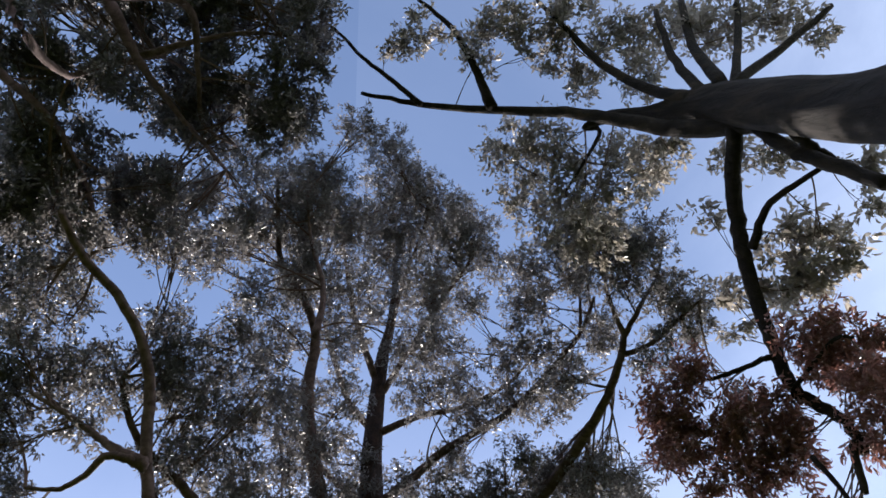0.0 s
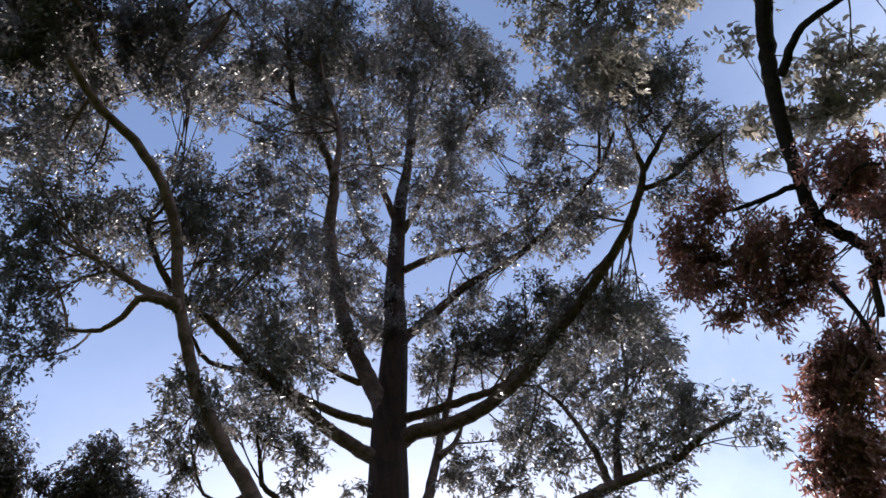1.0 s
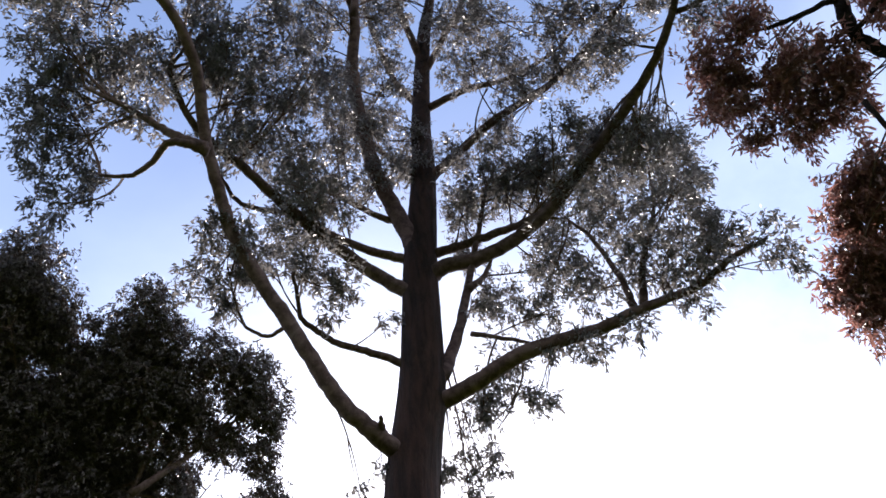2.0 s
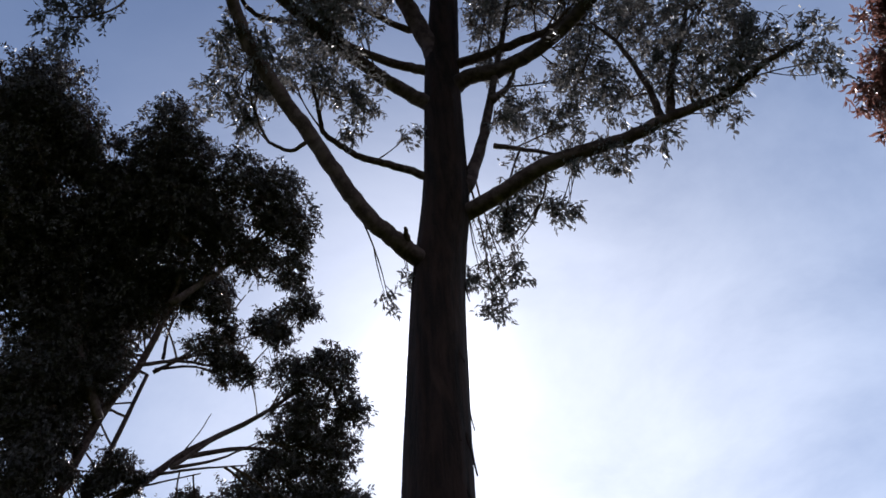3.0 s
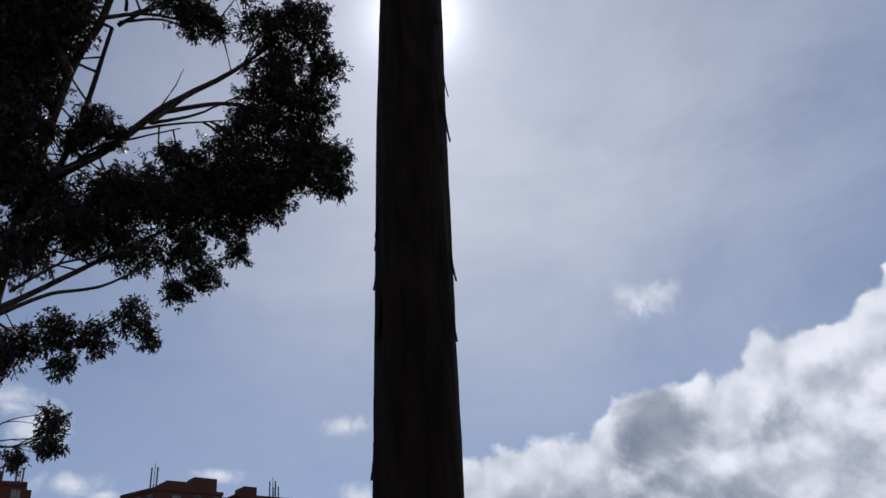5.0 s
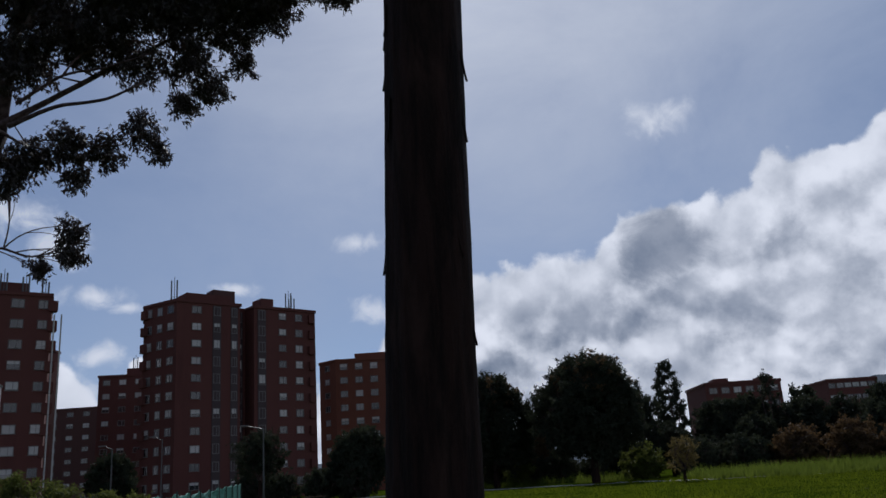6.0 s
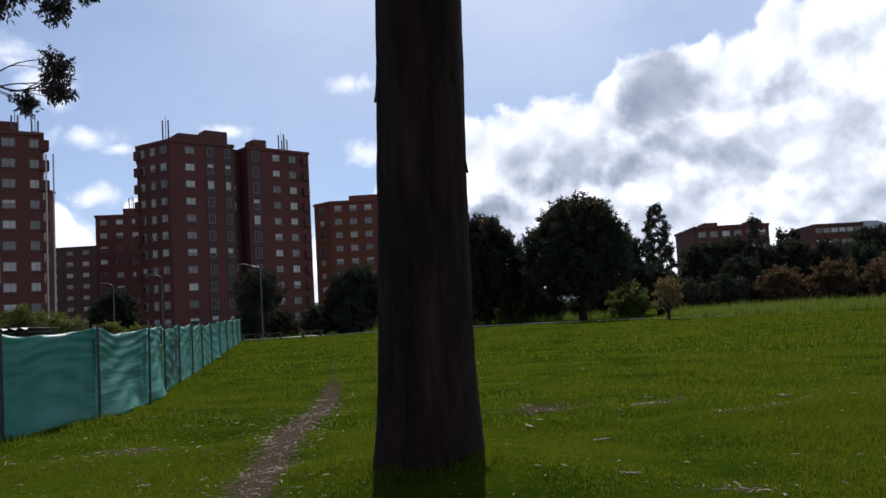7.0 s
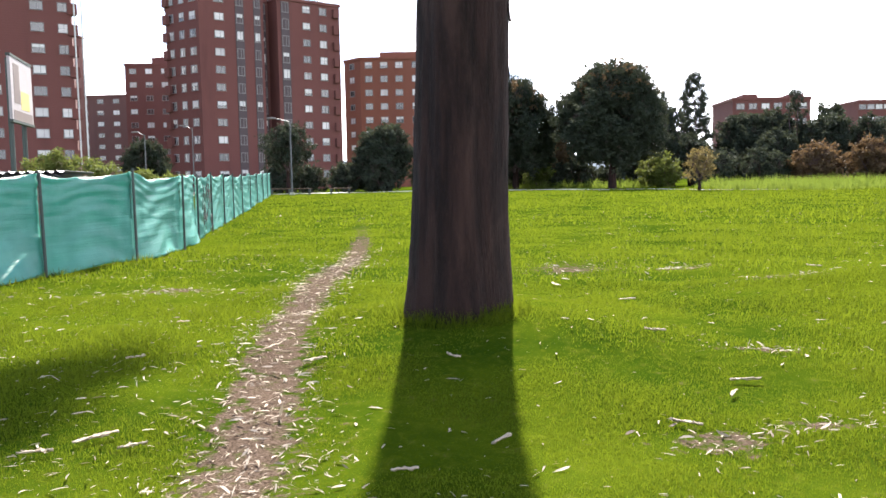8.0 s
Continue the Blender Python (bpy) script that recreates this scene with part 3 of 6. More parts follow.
def build_litter():
    rng = np.random.default_rng(5)
    pts = []
    y = 2.2 + 30 * rng.random(3300) ** 1.15
    x = rng.uniform(-0.62, 0.62, 3300) * (y + 0.5)
    pts.append(np.stack([x, y], -1))
    y = 2.4 + 14 * rng.random(1500) ** 1.3
    pts.append(np.stack([rng.uniform(-0.62, -0.16, 1500) * (y + 0.5), y], -1))
    k = rng.integers(8, 72, 4600)
    pts.append(TRACK[k] + rng.normal(0, 0.20, (4600, 2)) + rng.uniform(-0.25, 0.25, (4600, 1)))
    pts.append(np.stack([rng.uniform(-8, 8, 900), rng.uniform(-8, 3, 900)], -1))
    for bx, by, rx, ry in BARE:
        pts.append(np.array((bx, by)) + rng.normal(0, 0.75, (int(50 + 110 * rx), 2)) * (rx, ry))
    p = np.concatenate(pts)
    p = p[np.hypot(p[:, 0] + 0.38, p[:, 1] - 7.16) > 0.6]
    k = len(p)
    base = np.stack([p[:, 0], p[:, 1], ground_z(p[:, 0], p[:, 1]) + rng.uniform(0.004, 0.022, k)], -1)
    way = unit(np.stack([rng.normal(0, 1, k), rng.normal(0, 1, k), rng.normal(0, 0.14, k)], -1))
    side = unit(np.stack([-way[:, 1], way[:, 0], rng.normal(0, 0.5, k)], -1))
    ln = (0.022 + 0.085 * rng.random(k) ** 2.8)[:, None] * (0.85 + 0.035 * p[:, 1:2])
    wd = ln * rng.uniform(0.04, 0.10, (k, 1))
    curl = side * ln * rng.uniform(-0.09, 0.09, (k, 1)) + np.array((0, 0, 1.0)) * ln * rng.uniform(0.0, 0.08, (k, 1))
    one, two = base + way * ln * 0.3 + curl, base + way * ln * 0.7 + curl
    quads = np.stack([base, one + side * wd, two + side * wd * 0.9, base + way * ln, two - side * wd * 0.9, one - side * wd], 1)
    tagged(new("leaf_litter", quads_mesh("leaf_litter", quads, LITTER, 6)), "pale dry fallen leaves and bark flakes on the lawn", "leaf litter", kind="stuff")


build_litter()


def build_footpath():
    line = spline([(-40, 62), (-18, 66), (-8.2, 70), (0.5, 68), (8.9, 62.5), (14.0, 57.2), (17.5, 54.6), (21.0, 53.5)], 8)
    t = np.gradient(line, axis=0)
    side = unit(np.stack([-t[:, 1], t[:, 0]], -1))
    rows = []
    for off, dz in ((-0.95, -0.05), (-0.9, 0.035), (0.9, 0.035), (0.95, -0.05)):
        q = line + side * off
        rows.append(np.stack([q[:, 0], q[:, 1], ground_z(q[:, 0], q[:, 1]) + dz], -1))
    m = len(line)
    verts = np.concatenate(rows)
    faces = [[r * m + i, r * m + i + 1, (r + 1) * m + i + 1, (r + 1) * m + i] for r in range(3) for i in range(m - 1)]
    tagged(new("footpath", mesh_from("footpath", verts, faces, CONCRETE)), "pale concrete footpath across the park", "path", kind="structure")


build_footpath()


def build_hills():
    rng = np.random.default_rng(3)
    xs = np.linspace(-1500, 1600, 160)
    crest = 26 + 56 * np.exp(-((xs - 470) / 90) ** 2) + 64 * np.exp(-((xs - 760) / 190) ** 2) + 5 * np.sin(xs / 37) + 3 * np.sin(xs / 13)
    verts, m = [], len(xs)
    for dy, k in ((0, 0.0), (60, 0.55), (130, 1.0), (400, 0.3)):
        for x, c in zip(xs, crest):
            verts.append((x, 900 + dy, c * k + rng.normal(0, 1.2) * k - (2 if k == 0 else 0)))
    faces = [[r * m + i, r * m + i + 1, (r + 1) * m + i + 1, (r + 1) * m + i] for r in range(3) for i in range(m - 1)]
    tagged(new("backdrop", mesh_from("backdrop", verts, faces, HILL, True)), "distant wooded hills, blue haze in their colour", "hills", kind="structure")


build_hills()

# ---- tall trees: skeletons traced along camera rays, at chosen depths ----
MAIN_TRUNK = [(-0.4, 7.16, 0.19), (-0.38, 7.16, 0.59), (-0.36, 7.16, 1.59), (-0.32, 7.16, 2.87), (-0.24, 7.16, 5.11), (-0.05, 7.16, 9.75), (0.2, 6.96, 12.07), (0.34, 6.64, 15.39), (0.59, 6, 18.57), (0.67, 5.4, 20.9), (0.94, 3.95, 23.69), (1.27, 2.92, 25.43), (1.46, 1.02, 27.59)]
# Limb feet are shifted along the camera's line of sight to meet the trunk.
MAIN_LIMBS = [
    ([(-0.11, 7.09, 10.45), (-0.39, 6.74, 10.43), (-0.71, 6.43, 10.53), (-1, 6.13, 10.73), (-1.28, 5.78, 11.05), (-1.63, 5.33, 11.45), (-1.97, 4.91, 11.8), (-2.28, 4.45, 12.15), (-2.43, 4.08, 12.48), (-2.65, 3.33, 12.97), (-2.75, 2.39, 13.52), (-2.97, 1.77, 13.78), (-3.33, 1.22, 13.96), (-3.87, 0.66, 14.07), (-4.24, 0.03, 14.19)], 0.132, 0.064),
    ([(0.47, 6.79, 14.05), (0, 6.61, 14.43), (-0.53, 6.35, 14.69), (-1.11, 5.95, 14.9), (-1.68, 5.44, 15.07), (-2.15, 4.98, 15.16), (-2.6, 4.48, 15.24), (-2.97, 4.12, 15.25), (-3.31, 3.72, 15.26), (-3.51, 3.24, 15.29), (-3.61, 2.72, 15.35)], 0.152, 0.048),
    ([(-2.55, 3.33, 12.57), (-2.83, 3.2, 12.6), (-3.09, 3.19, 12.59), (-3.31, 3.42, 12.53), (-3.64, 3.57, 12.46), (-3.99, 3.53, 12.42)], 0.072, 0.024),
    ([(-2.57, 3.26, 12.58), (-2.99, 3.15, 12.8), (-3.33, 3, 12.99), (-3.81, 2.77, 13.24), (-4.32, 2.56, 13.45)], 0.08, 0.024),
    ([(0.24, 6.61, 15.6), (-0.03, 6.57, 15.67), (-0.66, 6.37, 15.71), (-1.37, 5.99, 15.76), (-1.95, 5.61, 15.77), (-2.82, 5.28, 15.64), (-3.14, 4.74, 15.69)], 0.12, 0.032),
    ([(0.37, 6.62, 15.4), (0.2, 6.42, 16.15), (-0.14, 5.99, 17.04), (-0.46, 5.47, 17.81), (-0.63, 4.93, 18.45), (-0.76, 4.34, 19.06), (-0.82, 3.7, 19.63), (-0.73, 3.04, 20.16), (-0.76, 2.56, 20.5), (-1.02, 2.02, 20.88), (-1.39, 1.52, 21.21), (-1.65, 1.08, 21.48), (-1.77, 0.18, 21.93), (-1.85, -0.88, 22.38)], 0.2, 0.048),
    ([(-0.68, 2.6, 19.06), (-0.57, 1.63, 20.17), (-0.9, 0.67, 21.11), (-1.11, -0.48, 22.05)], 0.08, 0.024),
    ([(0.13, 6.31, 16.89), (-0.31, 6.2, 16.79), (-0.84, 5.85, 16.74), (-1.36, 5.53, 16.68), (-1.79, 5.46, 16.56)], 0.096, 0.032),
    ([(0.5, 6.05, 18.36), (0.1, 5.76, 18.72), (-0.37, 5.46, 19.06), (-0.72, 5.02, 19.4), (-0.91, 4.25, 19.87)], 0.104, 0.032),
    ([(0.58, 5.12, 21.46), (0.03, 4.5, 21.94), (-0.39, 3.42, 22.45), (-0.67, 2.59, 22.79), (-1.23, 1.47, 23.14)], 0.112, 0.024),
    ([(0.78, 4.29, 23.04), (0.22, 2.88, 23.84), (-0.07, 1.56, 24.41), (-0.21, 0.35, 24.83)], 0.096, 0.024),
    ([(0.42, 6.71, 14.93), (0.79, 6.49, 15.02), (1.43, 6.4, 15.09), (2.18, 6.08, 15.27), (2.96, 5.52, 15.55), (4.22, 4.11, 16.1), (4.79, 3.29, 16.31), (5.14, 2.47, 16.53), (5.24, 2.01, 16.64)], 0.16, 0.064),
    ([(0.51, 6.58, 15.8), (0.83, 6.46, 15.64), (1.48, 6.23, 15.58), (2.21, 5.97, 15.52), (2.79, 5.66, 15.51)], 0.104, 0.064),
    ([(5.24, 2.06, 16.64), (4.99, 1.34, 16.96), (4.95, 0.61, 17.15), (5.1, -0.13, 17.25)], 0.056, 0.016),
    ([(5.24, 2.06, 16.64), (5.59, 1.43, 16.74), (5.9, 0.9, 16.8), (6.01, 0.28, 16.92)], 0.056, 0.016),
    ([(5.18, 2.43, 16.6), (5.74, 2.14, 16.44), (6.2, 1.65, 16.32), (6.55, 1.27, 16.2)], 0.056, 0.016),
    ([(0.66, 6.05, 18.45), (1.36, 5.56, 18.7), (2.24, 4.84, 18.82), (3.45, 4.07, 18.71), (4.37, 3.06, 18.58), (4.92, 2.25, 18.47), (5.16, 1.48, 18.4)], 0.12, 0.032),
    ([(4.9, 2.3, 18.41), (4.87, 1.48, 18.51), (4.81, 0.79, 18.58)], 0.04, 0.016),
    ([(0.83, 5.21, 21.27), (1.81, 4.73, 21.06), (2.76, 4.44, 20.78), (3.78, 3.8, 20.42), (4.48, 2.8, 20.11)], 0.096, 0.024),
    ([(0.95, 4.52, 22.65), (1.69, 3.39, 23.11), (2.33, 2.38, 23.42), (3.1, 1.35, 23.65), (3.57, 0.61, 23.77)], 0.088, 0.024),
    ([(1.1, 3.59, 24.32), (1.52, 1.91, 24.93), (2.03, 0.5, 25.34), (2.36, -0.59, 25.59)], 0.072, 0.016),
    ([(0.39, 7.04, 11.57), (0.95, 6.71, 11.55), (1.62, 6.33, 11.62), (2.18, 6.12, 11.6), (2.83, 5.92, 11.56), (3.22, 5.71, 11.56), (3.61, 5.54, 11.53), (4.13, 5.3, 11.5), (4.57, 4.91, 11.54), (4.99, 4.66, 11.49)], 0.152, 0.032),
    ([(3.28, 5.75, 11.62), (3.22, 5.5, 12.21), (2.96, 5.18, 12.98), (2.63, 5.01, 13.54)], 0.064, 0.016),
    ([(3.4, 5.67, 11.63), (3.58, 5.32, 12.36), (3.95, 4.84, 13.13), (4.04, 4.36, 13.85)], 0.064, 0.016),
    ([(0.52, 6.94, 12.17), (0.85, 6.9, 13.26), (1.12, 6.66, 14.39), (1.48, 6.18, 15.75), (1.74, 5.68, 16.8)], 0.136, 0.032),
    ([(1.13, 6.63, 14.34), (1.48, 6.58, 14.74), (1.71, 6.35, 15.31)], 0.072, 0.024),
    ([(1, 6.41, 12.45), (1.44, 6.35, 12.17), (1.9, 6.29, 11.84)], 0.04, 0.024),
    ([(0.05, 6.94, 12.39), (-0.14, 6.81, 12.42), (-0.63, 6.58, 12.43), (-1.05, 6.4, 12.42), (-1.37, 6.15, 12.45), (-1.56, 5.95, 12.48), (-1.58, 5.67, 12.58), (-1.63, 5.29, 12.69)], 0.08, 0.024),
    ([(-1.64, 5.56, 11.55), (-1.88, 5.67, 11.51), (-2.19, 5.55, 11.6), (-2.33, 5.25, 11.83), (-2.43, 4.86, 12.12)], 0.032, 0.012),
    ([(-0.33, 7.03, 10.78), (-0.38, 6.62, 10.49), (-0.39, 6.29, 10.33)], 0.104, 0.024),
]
MAIN_CLUMPS = [
    (-2.4, 4.53, 12.45, 0.5), (-2.71, 5.03, 12.15, 0.46), (-2.2, 4.96, 12.3, 0.37), (-2.47, 5.43, 12.01, 0.25),
    (-1.41, 5.33, 13.15, 0.49), (-1.01, 5.69, 13.02, 0.4), (-1.18, 5.91, 12.53, 0.26), (-1.82, 5.47, 15.67, 0.58),
    (3.55, 5.27, 12.26, 0.56), (4.02, 5.05, 11.73, 0.54), (2.91, 5.79, 12.65, 0.49), (2.58, 5.84, 13.62, 0.52),
    (5.06, 4.66, 11.46, 0.35), (5.27, 4.87, 11.24, 0.17), (4.54, 4.74, 12.14, 0.43), (4.02, 4.64, 12.85, 0.66),
    (4.54, 4.72, 15.78, 0.81), (3.84, 5.09, 16.73, 0.68), (2.7, 5.07, 16.55, 0.72), (1.83, 5.27, 16.61, 0.61),
    (2.67, 6.17, 11.55, 0.35), (2.11, 6.23, 11.64, 0.29), (3.23, 5.89, 11.55, 0.29), (2.02, 7.31, 11.91, 0.35),
]
MAIN_CLUMPS += [
    (1.45, 6.96, 12.24, 0.44), (1.08, 7.77, 12.21, 0.5), (1.11, 8.33, 11.77, 0.37), (0.88, 8.79, 11.4, 0.27),
    (0.65, 8.46, 11.71, 0.27), (-0.41, 7.03, 10.3, 0.16), (-0.7, 7.26, 10.09, 0.13), (1.77, 6.92, 14.57, 0.51),
    (2.26, 6.51, 13.33, 0.42), (1.24, 5.97, 16.4, 0.55), (1.3, 6.73, 16.06, 0.39), (4.06, 5.54, 11.46, 0.25),
    (3.4, 4.91, 13.39, 0.64), (-0.27, 6.61, 13.48, 0.19), (-4.92, 2.08, 14.19, 0.66), (-5.08, 2.88, 13.96, 0.71),
    (-5.02, 3.62, 13.78, 0.61), (-5.21, 4.3, 13.47, 0.38), (-4.62, 4.15, 13.77, 0.36), (-4.28, 2.46, 14.35, 0.71),
    (-3.88, 2.56, 15.3, 0.7), (-4.73, 1.52, 15.2, 0.8), (-3.68, 2.98, 13.56, 0.44), (-2.83, 2.44, 15.58, 0.65),
]
MAIN_CLUMPS += [
    (-2.33, 3.3, 16.32, 0.58), (-2.11, 2.33, 17.36, 0.66), (-1.61, 3.41, 17.22, 0.72), (-2.53, 4.18, 16.06, 0.63),
    (-1.94, 4.85, 16.78, 0.72), (-1.03, 4.71, 17.75, 0.7), (-0.36, 5.5, 17.53, 0.52), (-1.09, 5.13, 15.07, 0.5),
    (-2.04, 4.02, 17.02, 0.55), (-1.3, 4, 18.75, 0.61), (1.35, 6.06, 17.26, 0.52), (1.32, 5.45, 18.34, 0.49),
    (-1.95, 1.76, 19.08, 0.61), (-2.93, 0.83, 19.01, 0.73), (-3.16, 1.98, 16.41, 0.53), (-1.39, 2.83, 20.61, 0.66),
    (-0.08, 2.11, 22.36, 0.94), (-0.05, 0.34, 24.07, 1.01), (1.24, 0.04, 25.64, 1.25), (1.28, -1.08, 26.42, 1.03),
    (2.53, -0.12, 25.54, 1.08), (3.26, 0.46, 23.83, 0.85), (3.95, 1.2, 23.69, 0.54), (2.67, 1.06, 23.89, 1.01),
]
MAIN_CLUMPS += [
    (1.99, 2.19, 23.07, 0.97), (2.93, 2.01, 21.35, 0.55), (1.19, 1.42, 24.8, 1.21), (-0.09, 3.11, 21.43, 0.76),
    (1.56, 3.11, 21.36, 0.76), (2.28, 2.98, 20.49, 0.73), (2.56, 3.72, 19.5, 0.57), (1.67, 3.86, 19.58, 0.64),
    (-0.11, 4.15, 20.41, 0.66), (0.39, 5.69, 19.99, 0.53), (-1.16, 0.45, 22.44, 0.79), (-1.67, -0.62, 22.41, 0.79),
    (-2.28, 0.18, 21.55, 0.69), (-0.74, -0.93, 23.25, 0.82), (-1.28, 1.62, 21.57, 0.69), (3.75, 1.86, 18.76, 0.67),
    (4.11, 2.68, 18.56, 0.55), (3.41, 2.82, 18.7, 0.55), (4.03, 3.57, 17.57, 0.47), (3.52, 3.65, 18.51, 0.61),
    (2.68, 4.14, 18.55, 0.55), (5.32, 0.9, 16.73, 0.83), (4.72, 0.49, 16.95, 0.61), (6.09, 1.19, 16.41, 0.61),
]
MAIN_CLUMPS += [
    (4.55, 1.08, 17.8, 0.41), (6.21, 1.91, 16.28, 0.39), (5.74, 2.14, 16.44, 0.44), (4.59, -0.02, 17, 0.61),
    (5.56, 2.57, 16.44, 0.33), (5.57, 0.17, 16.66, 0.61), (4.87, 4.63, 17.05, 0.58), (5.25, 4.9, 16.39, 0.51),
    (4.52, 5.27, 16.51, 0.51), (4.76, 4.82, 14.35, 0.4), (3.88, 5.12, 17.17, 0.49), (2.85, 5.6, 17.23, 0.47),
    (2.16, 6.05, 17.17, 0.47), (3.86, 5.68, 16.1, 0.47), (-0.36, 4.73, 18.61, 0.49), (-0.99, 5.31, 16.72, 0.44),
    (-2.33, 2.96, 17.22, 0.44), (4.23, 4.75, 17.19, 0.52), (4.85, 5.01, 16.48, 0.51), (3.02, 6.21, 16.08, 0.55),
    (2.29, 5.79, 17.25, 0.52), (3.3, 5.1, 15.58, 0.53), (2.62, 6.65, 15.05, 0.47), (2.3, 5.27, 19.13, 0.51),
]
MAIN_CLUMPS += [
    (4.51, 4.46, 13.67, 0.42), (1.21, 6.46, 13.55, 0.28), (-1.94, 5.31, 13.14, 0.35), (4.49, 4.93, 12.09, 0.34),
    (-0.93, -0.73, 23.23, 0.9), (-1.42, 0.45, 22.4, 0.86), (0.19, -2.24, 23.15, 0.67), (0.99, -1.75, 23.97, 0.7),
    (1.98, -0.94, 26.36, 0.77), (3.03, -0.12, 26.27, 0.86), (-0.33, 0.3, 24.05, 0.78), (-2.48, -0.97, 20.67, 0.8),
    (-3.05, -0.39, 18.98, 0.55), (-3.34, 0.5, 17.29, 0.66), (-2.7, 0.56, 19.84, 0.64),
]
SIDE_TRUNK = [(2.9, -0.9, -0.2), (2.95, -0.9, 1.5), (3.3, -0.95, 4.5), (4.18, -1.1, 7.73), (4.36, -1.34, 9.48), (4.47, -1.62, 11.41), (4.37, -1.65, 12.22), (4.18, -1.63, 12.95), (3.87, -1.69, 13.79)]
SIDE_LIMBS = [
    ([(4.58, -1.32, 10.73), (4.16, -1.33, 11.85), (3.7, -1.52, 12.73), (3.12, -1.7, 13.61), (2.2, -1.83, 14.74), (1.14, -2, 15.76), (0.13, -2.25, 16.53)], 0.15, 0.035),
    ([(1.12, -1.97, 15.52), (0.61, -2.46, 16.11), (0.11, -2.92, 16.61), (-0.43, -3.5, 17.09), (-1.21, -4.11, 17.64)], 0.05, 0.02),
    ([(2.18, -1.86, 14.59), (1.96, -2.56, 15.12), (1.62, -3.3, 15.64), (1.06, -3.88, 16.17)], 0.09, 0.03),
    ([(4.36, -1.7, 11.67), (4.08, -1.95, 12.71), (3.68, -2.52, 13.85), (3.35, -3.2, 14.71), (3.01, -3.8, 15.38)], 0.09, 0.03),
    ([(4.35, -1.81, 11.65), (4.42, -2.45, 12.82), (4.57, -3.37, 13.97)], 0.1, 0.04),
    ([(4.44, -1.91, 11.37), (4.61, -2.58, 12.61), (4.9, -3.52, 13.8)], 0.11, 0.05),
    ([(4.54, -1.87, 11.11), (5.08, -2.68, 12.24), (5.44, -3.36, 13.05)], 0.07, 0.04),
    ([(4.55, -1.85, 11), (5.29, -2.33, 11.5), (6.29, -3.09, 12.08)], 0.08, 0.04),
    ([(4.5, -1.35, 10.99), (4.41, -0.57, 10.75), (4.4, 0.02, 10.49), (4.41, 0.62, 10.13), (4.45, 1.07, 9.79), (4.49, 1.47, 9.43), (4.6, 1.6, 9.19), (4.73, 1.69, 8.93), (4.77, 1.92, 8.62), (4.68, 1.87, 8.65), (4.6, 2.21, 8.33)], 0.11, 0.035),
    ([(4.45, 0.13, 10.31), (4.56, -0.37, 10.15), (4.9, -0.74, 9.81)], 0.05, 0.03),
    ([(4.51, -1.23, 10.44), (4.59, -0.93, 9.84), (4.66, -0.75, 9.23), (4.69, -0.53, 8.42)], 0.09, 0.07),
    ([(4.48, -1.14, 9.67), (4.63, -0.97, 9.6), (4.87, -0.77, 9.47)], 0.07, 0.06),
    ([(3.44, -1.5, 13.63), (3.73, -1.41, 13.87), (3.59, -0.58, 15.21)], 0.06, 0.02),
    ([(4.31, 1.21, 9.49), (4.22, 1.24, 9.53), (3.93, 1.42, 9.65), (3.74, 1.49, 9.73)], 0.035, 0.02),
    ([(4.45, 1.53, 9.35), (4.62, 0.96, 8.98), (4.73, 0.89, 8.81)], 0.025, 0.015),
    ([(4.37, 2.02, 8.79), (4.45, 2.23, 8.42), (4.47, 2.44, 8.08)], 0.025, 0.02),
]
SIDE_CLUMPS = [
    (2.49, -3.32, 15.09, 0.53), (3.07, -2.89, 15.06, 0.48), (2.05, -2.96, 15.24, 0.48), (1.09, -3.32, 16.3, 0.47),
    (0.7, -3.01, 16.38, 0.26), (3.46, -3.51, 14.82, 0.48), (4.11, -3.16, 14.72, 0.58), (3.75, -2.36, 14.99, 0.39),
    (4.27, -2.37, 13.76, 0.41), (4.94, -3.23, 14.42, 0.58), (5.25, -2.99, 13.23, 0.54), (5.84, -3.19, 12.89, 0.45),
    (6.16, -2.82, 12.23, 0.35), (2.81, -1.35, 16.37, 0.57), (3.28, -1.24, 15.25, 0.68), (3.16, -0.49, 16.35, 0.57),
    (3.87, -0.49, 15.14, 0.68), (4.47, -0.98, 14.93, 0.68), (4.69, -1.1, 13.78, 0.5), (4.46, 0.18, 16.01, 0.62),
    (3.78, 0.21, 16.2, 0.52), (5.08, -1, 11.97, 0.36), (5.22, -0.9, 11.35, 0.27), (4.95, 0.06, 10.39, 0.42),
]
SIDE_CLUMPS += [
    (5.25, 0.17, 10.2, 0.38), (4.81, 0.58, 10.44, 0.38), (5.16, 0.49, 10.24, 0.35), (4.38, 0.68, 10.65, 0.24),
    (4.94, -0.76, 9.2, 0.25), (4.13, -0.23, 10.8, 0.17), (4.43, 1.12, 10.58, 0.17), (5.39, -0.03, 10.12, 0.21),
    (5.32, -0.39, 9.56, 0.2),
]
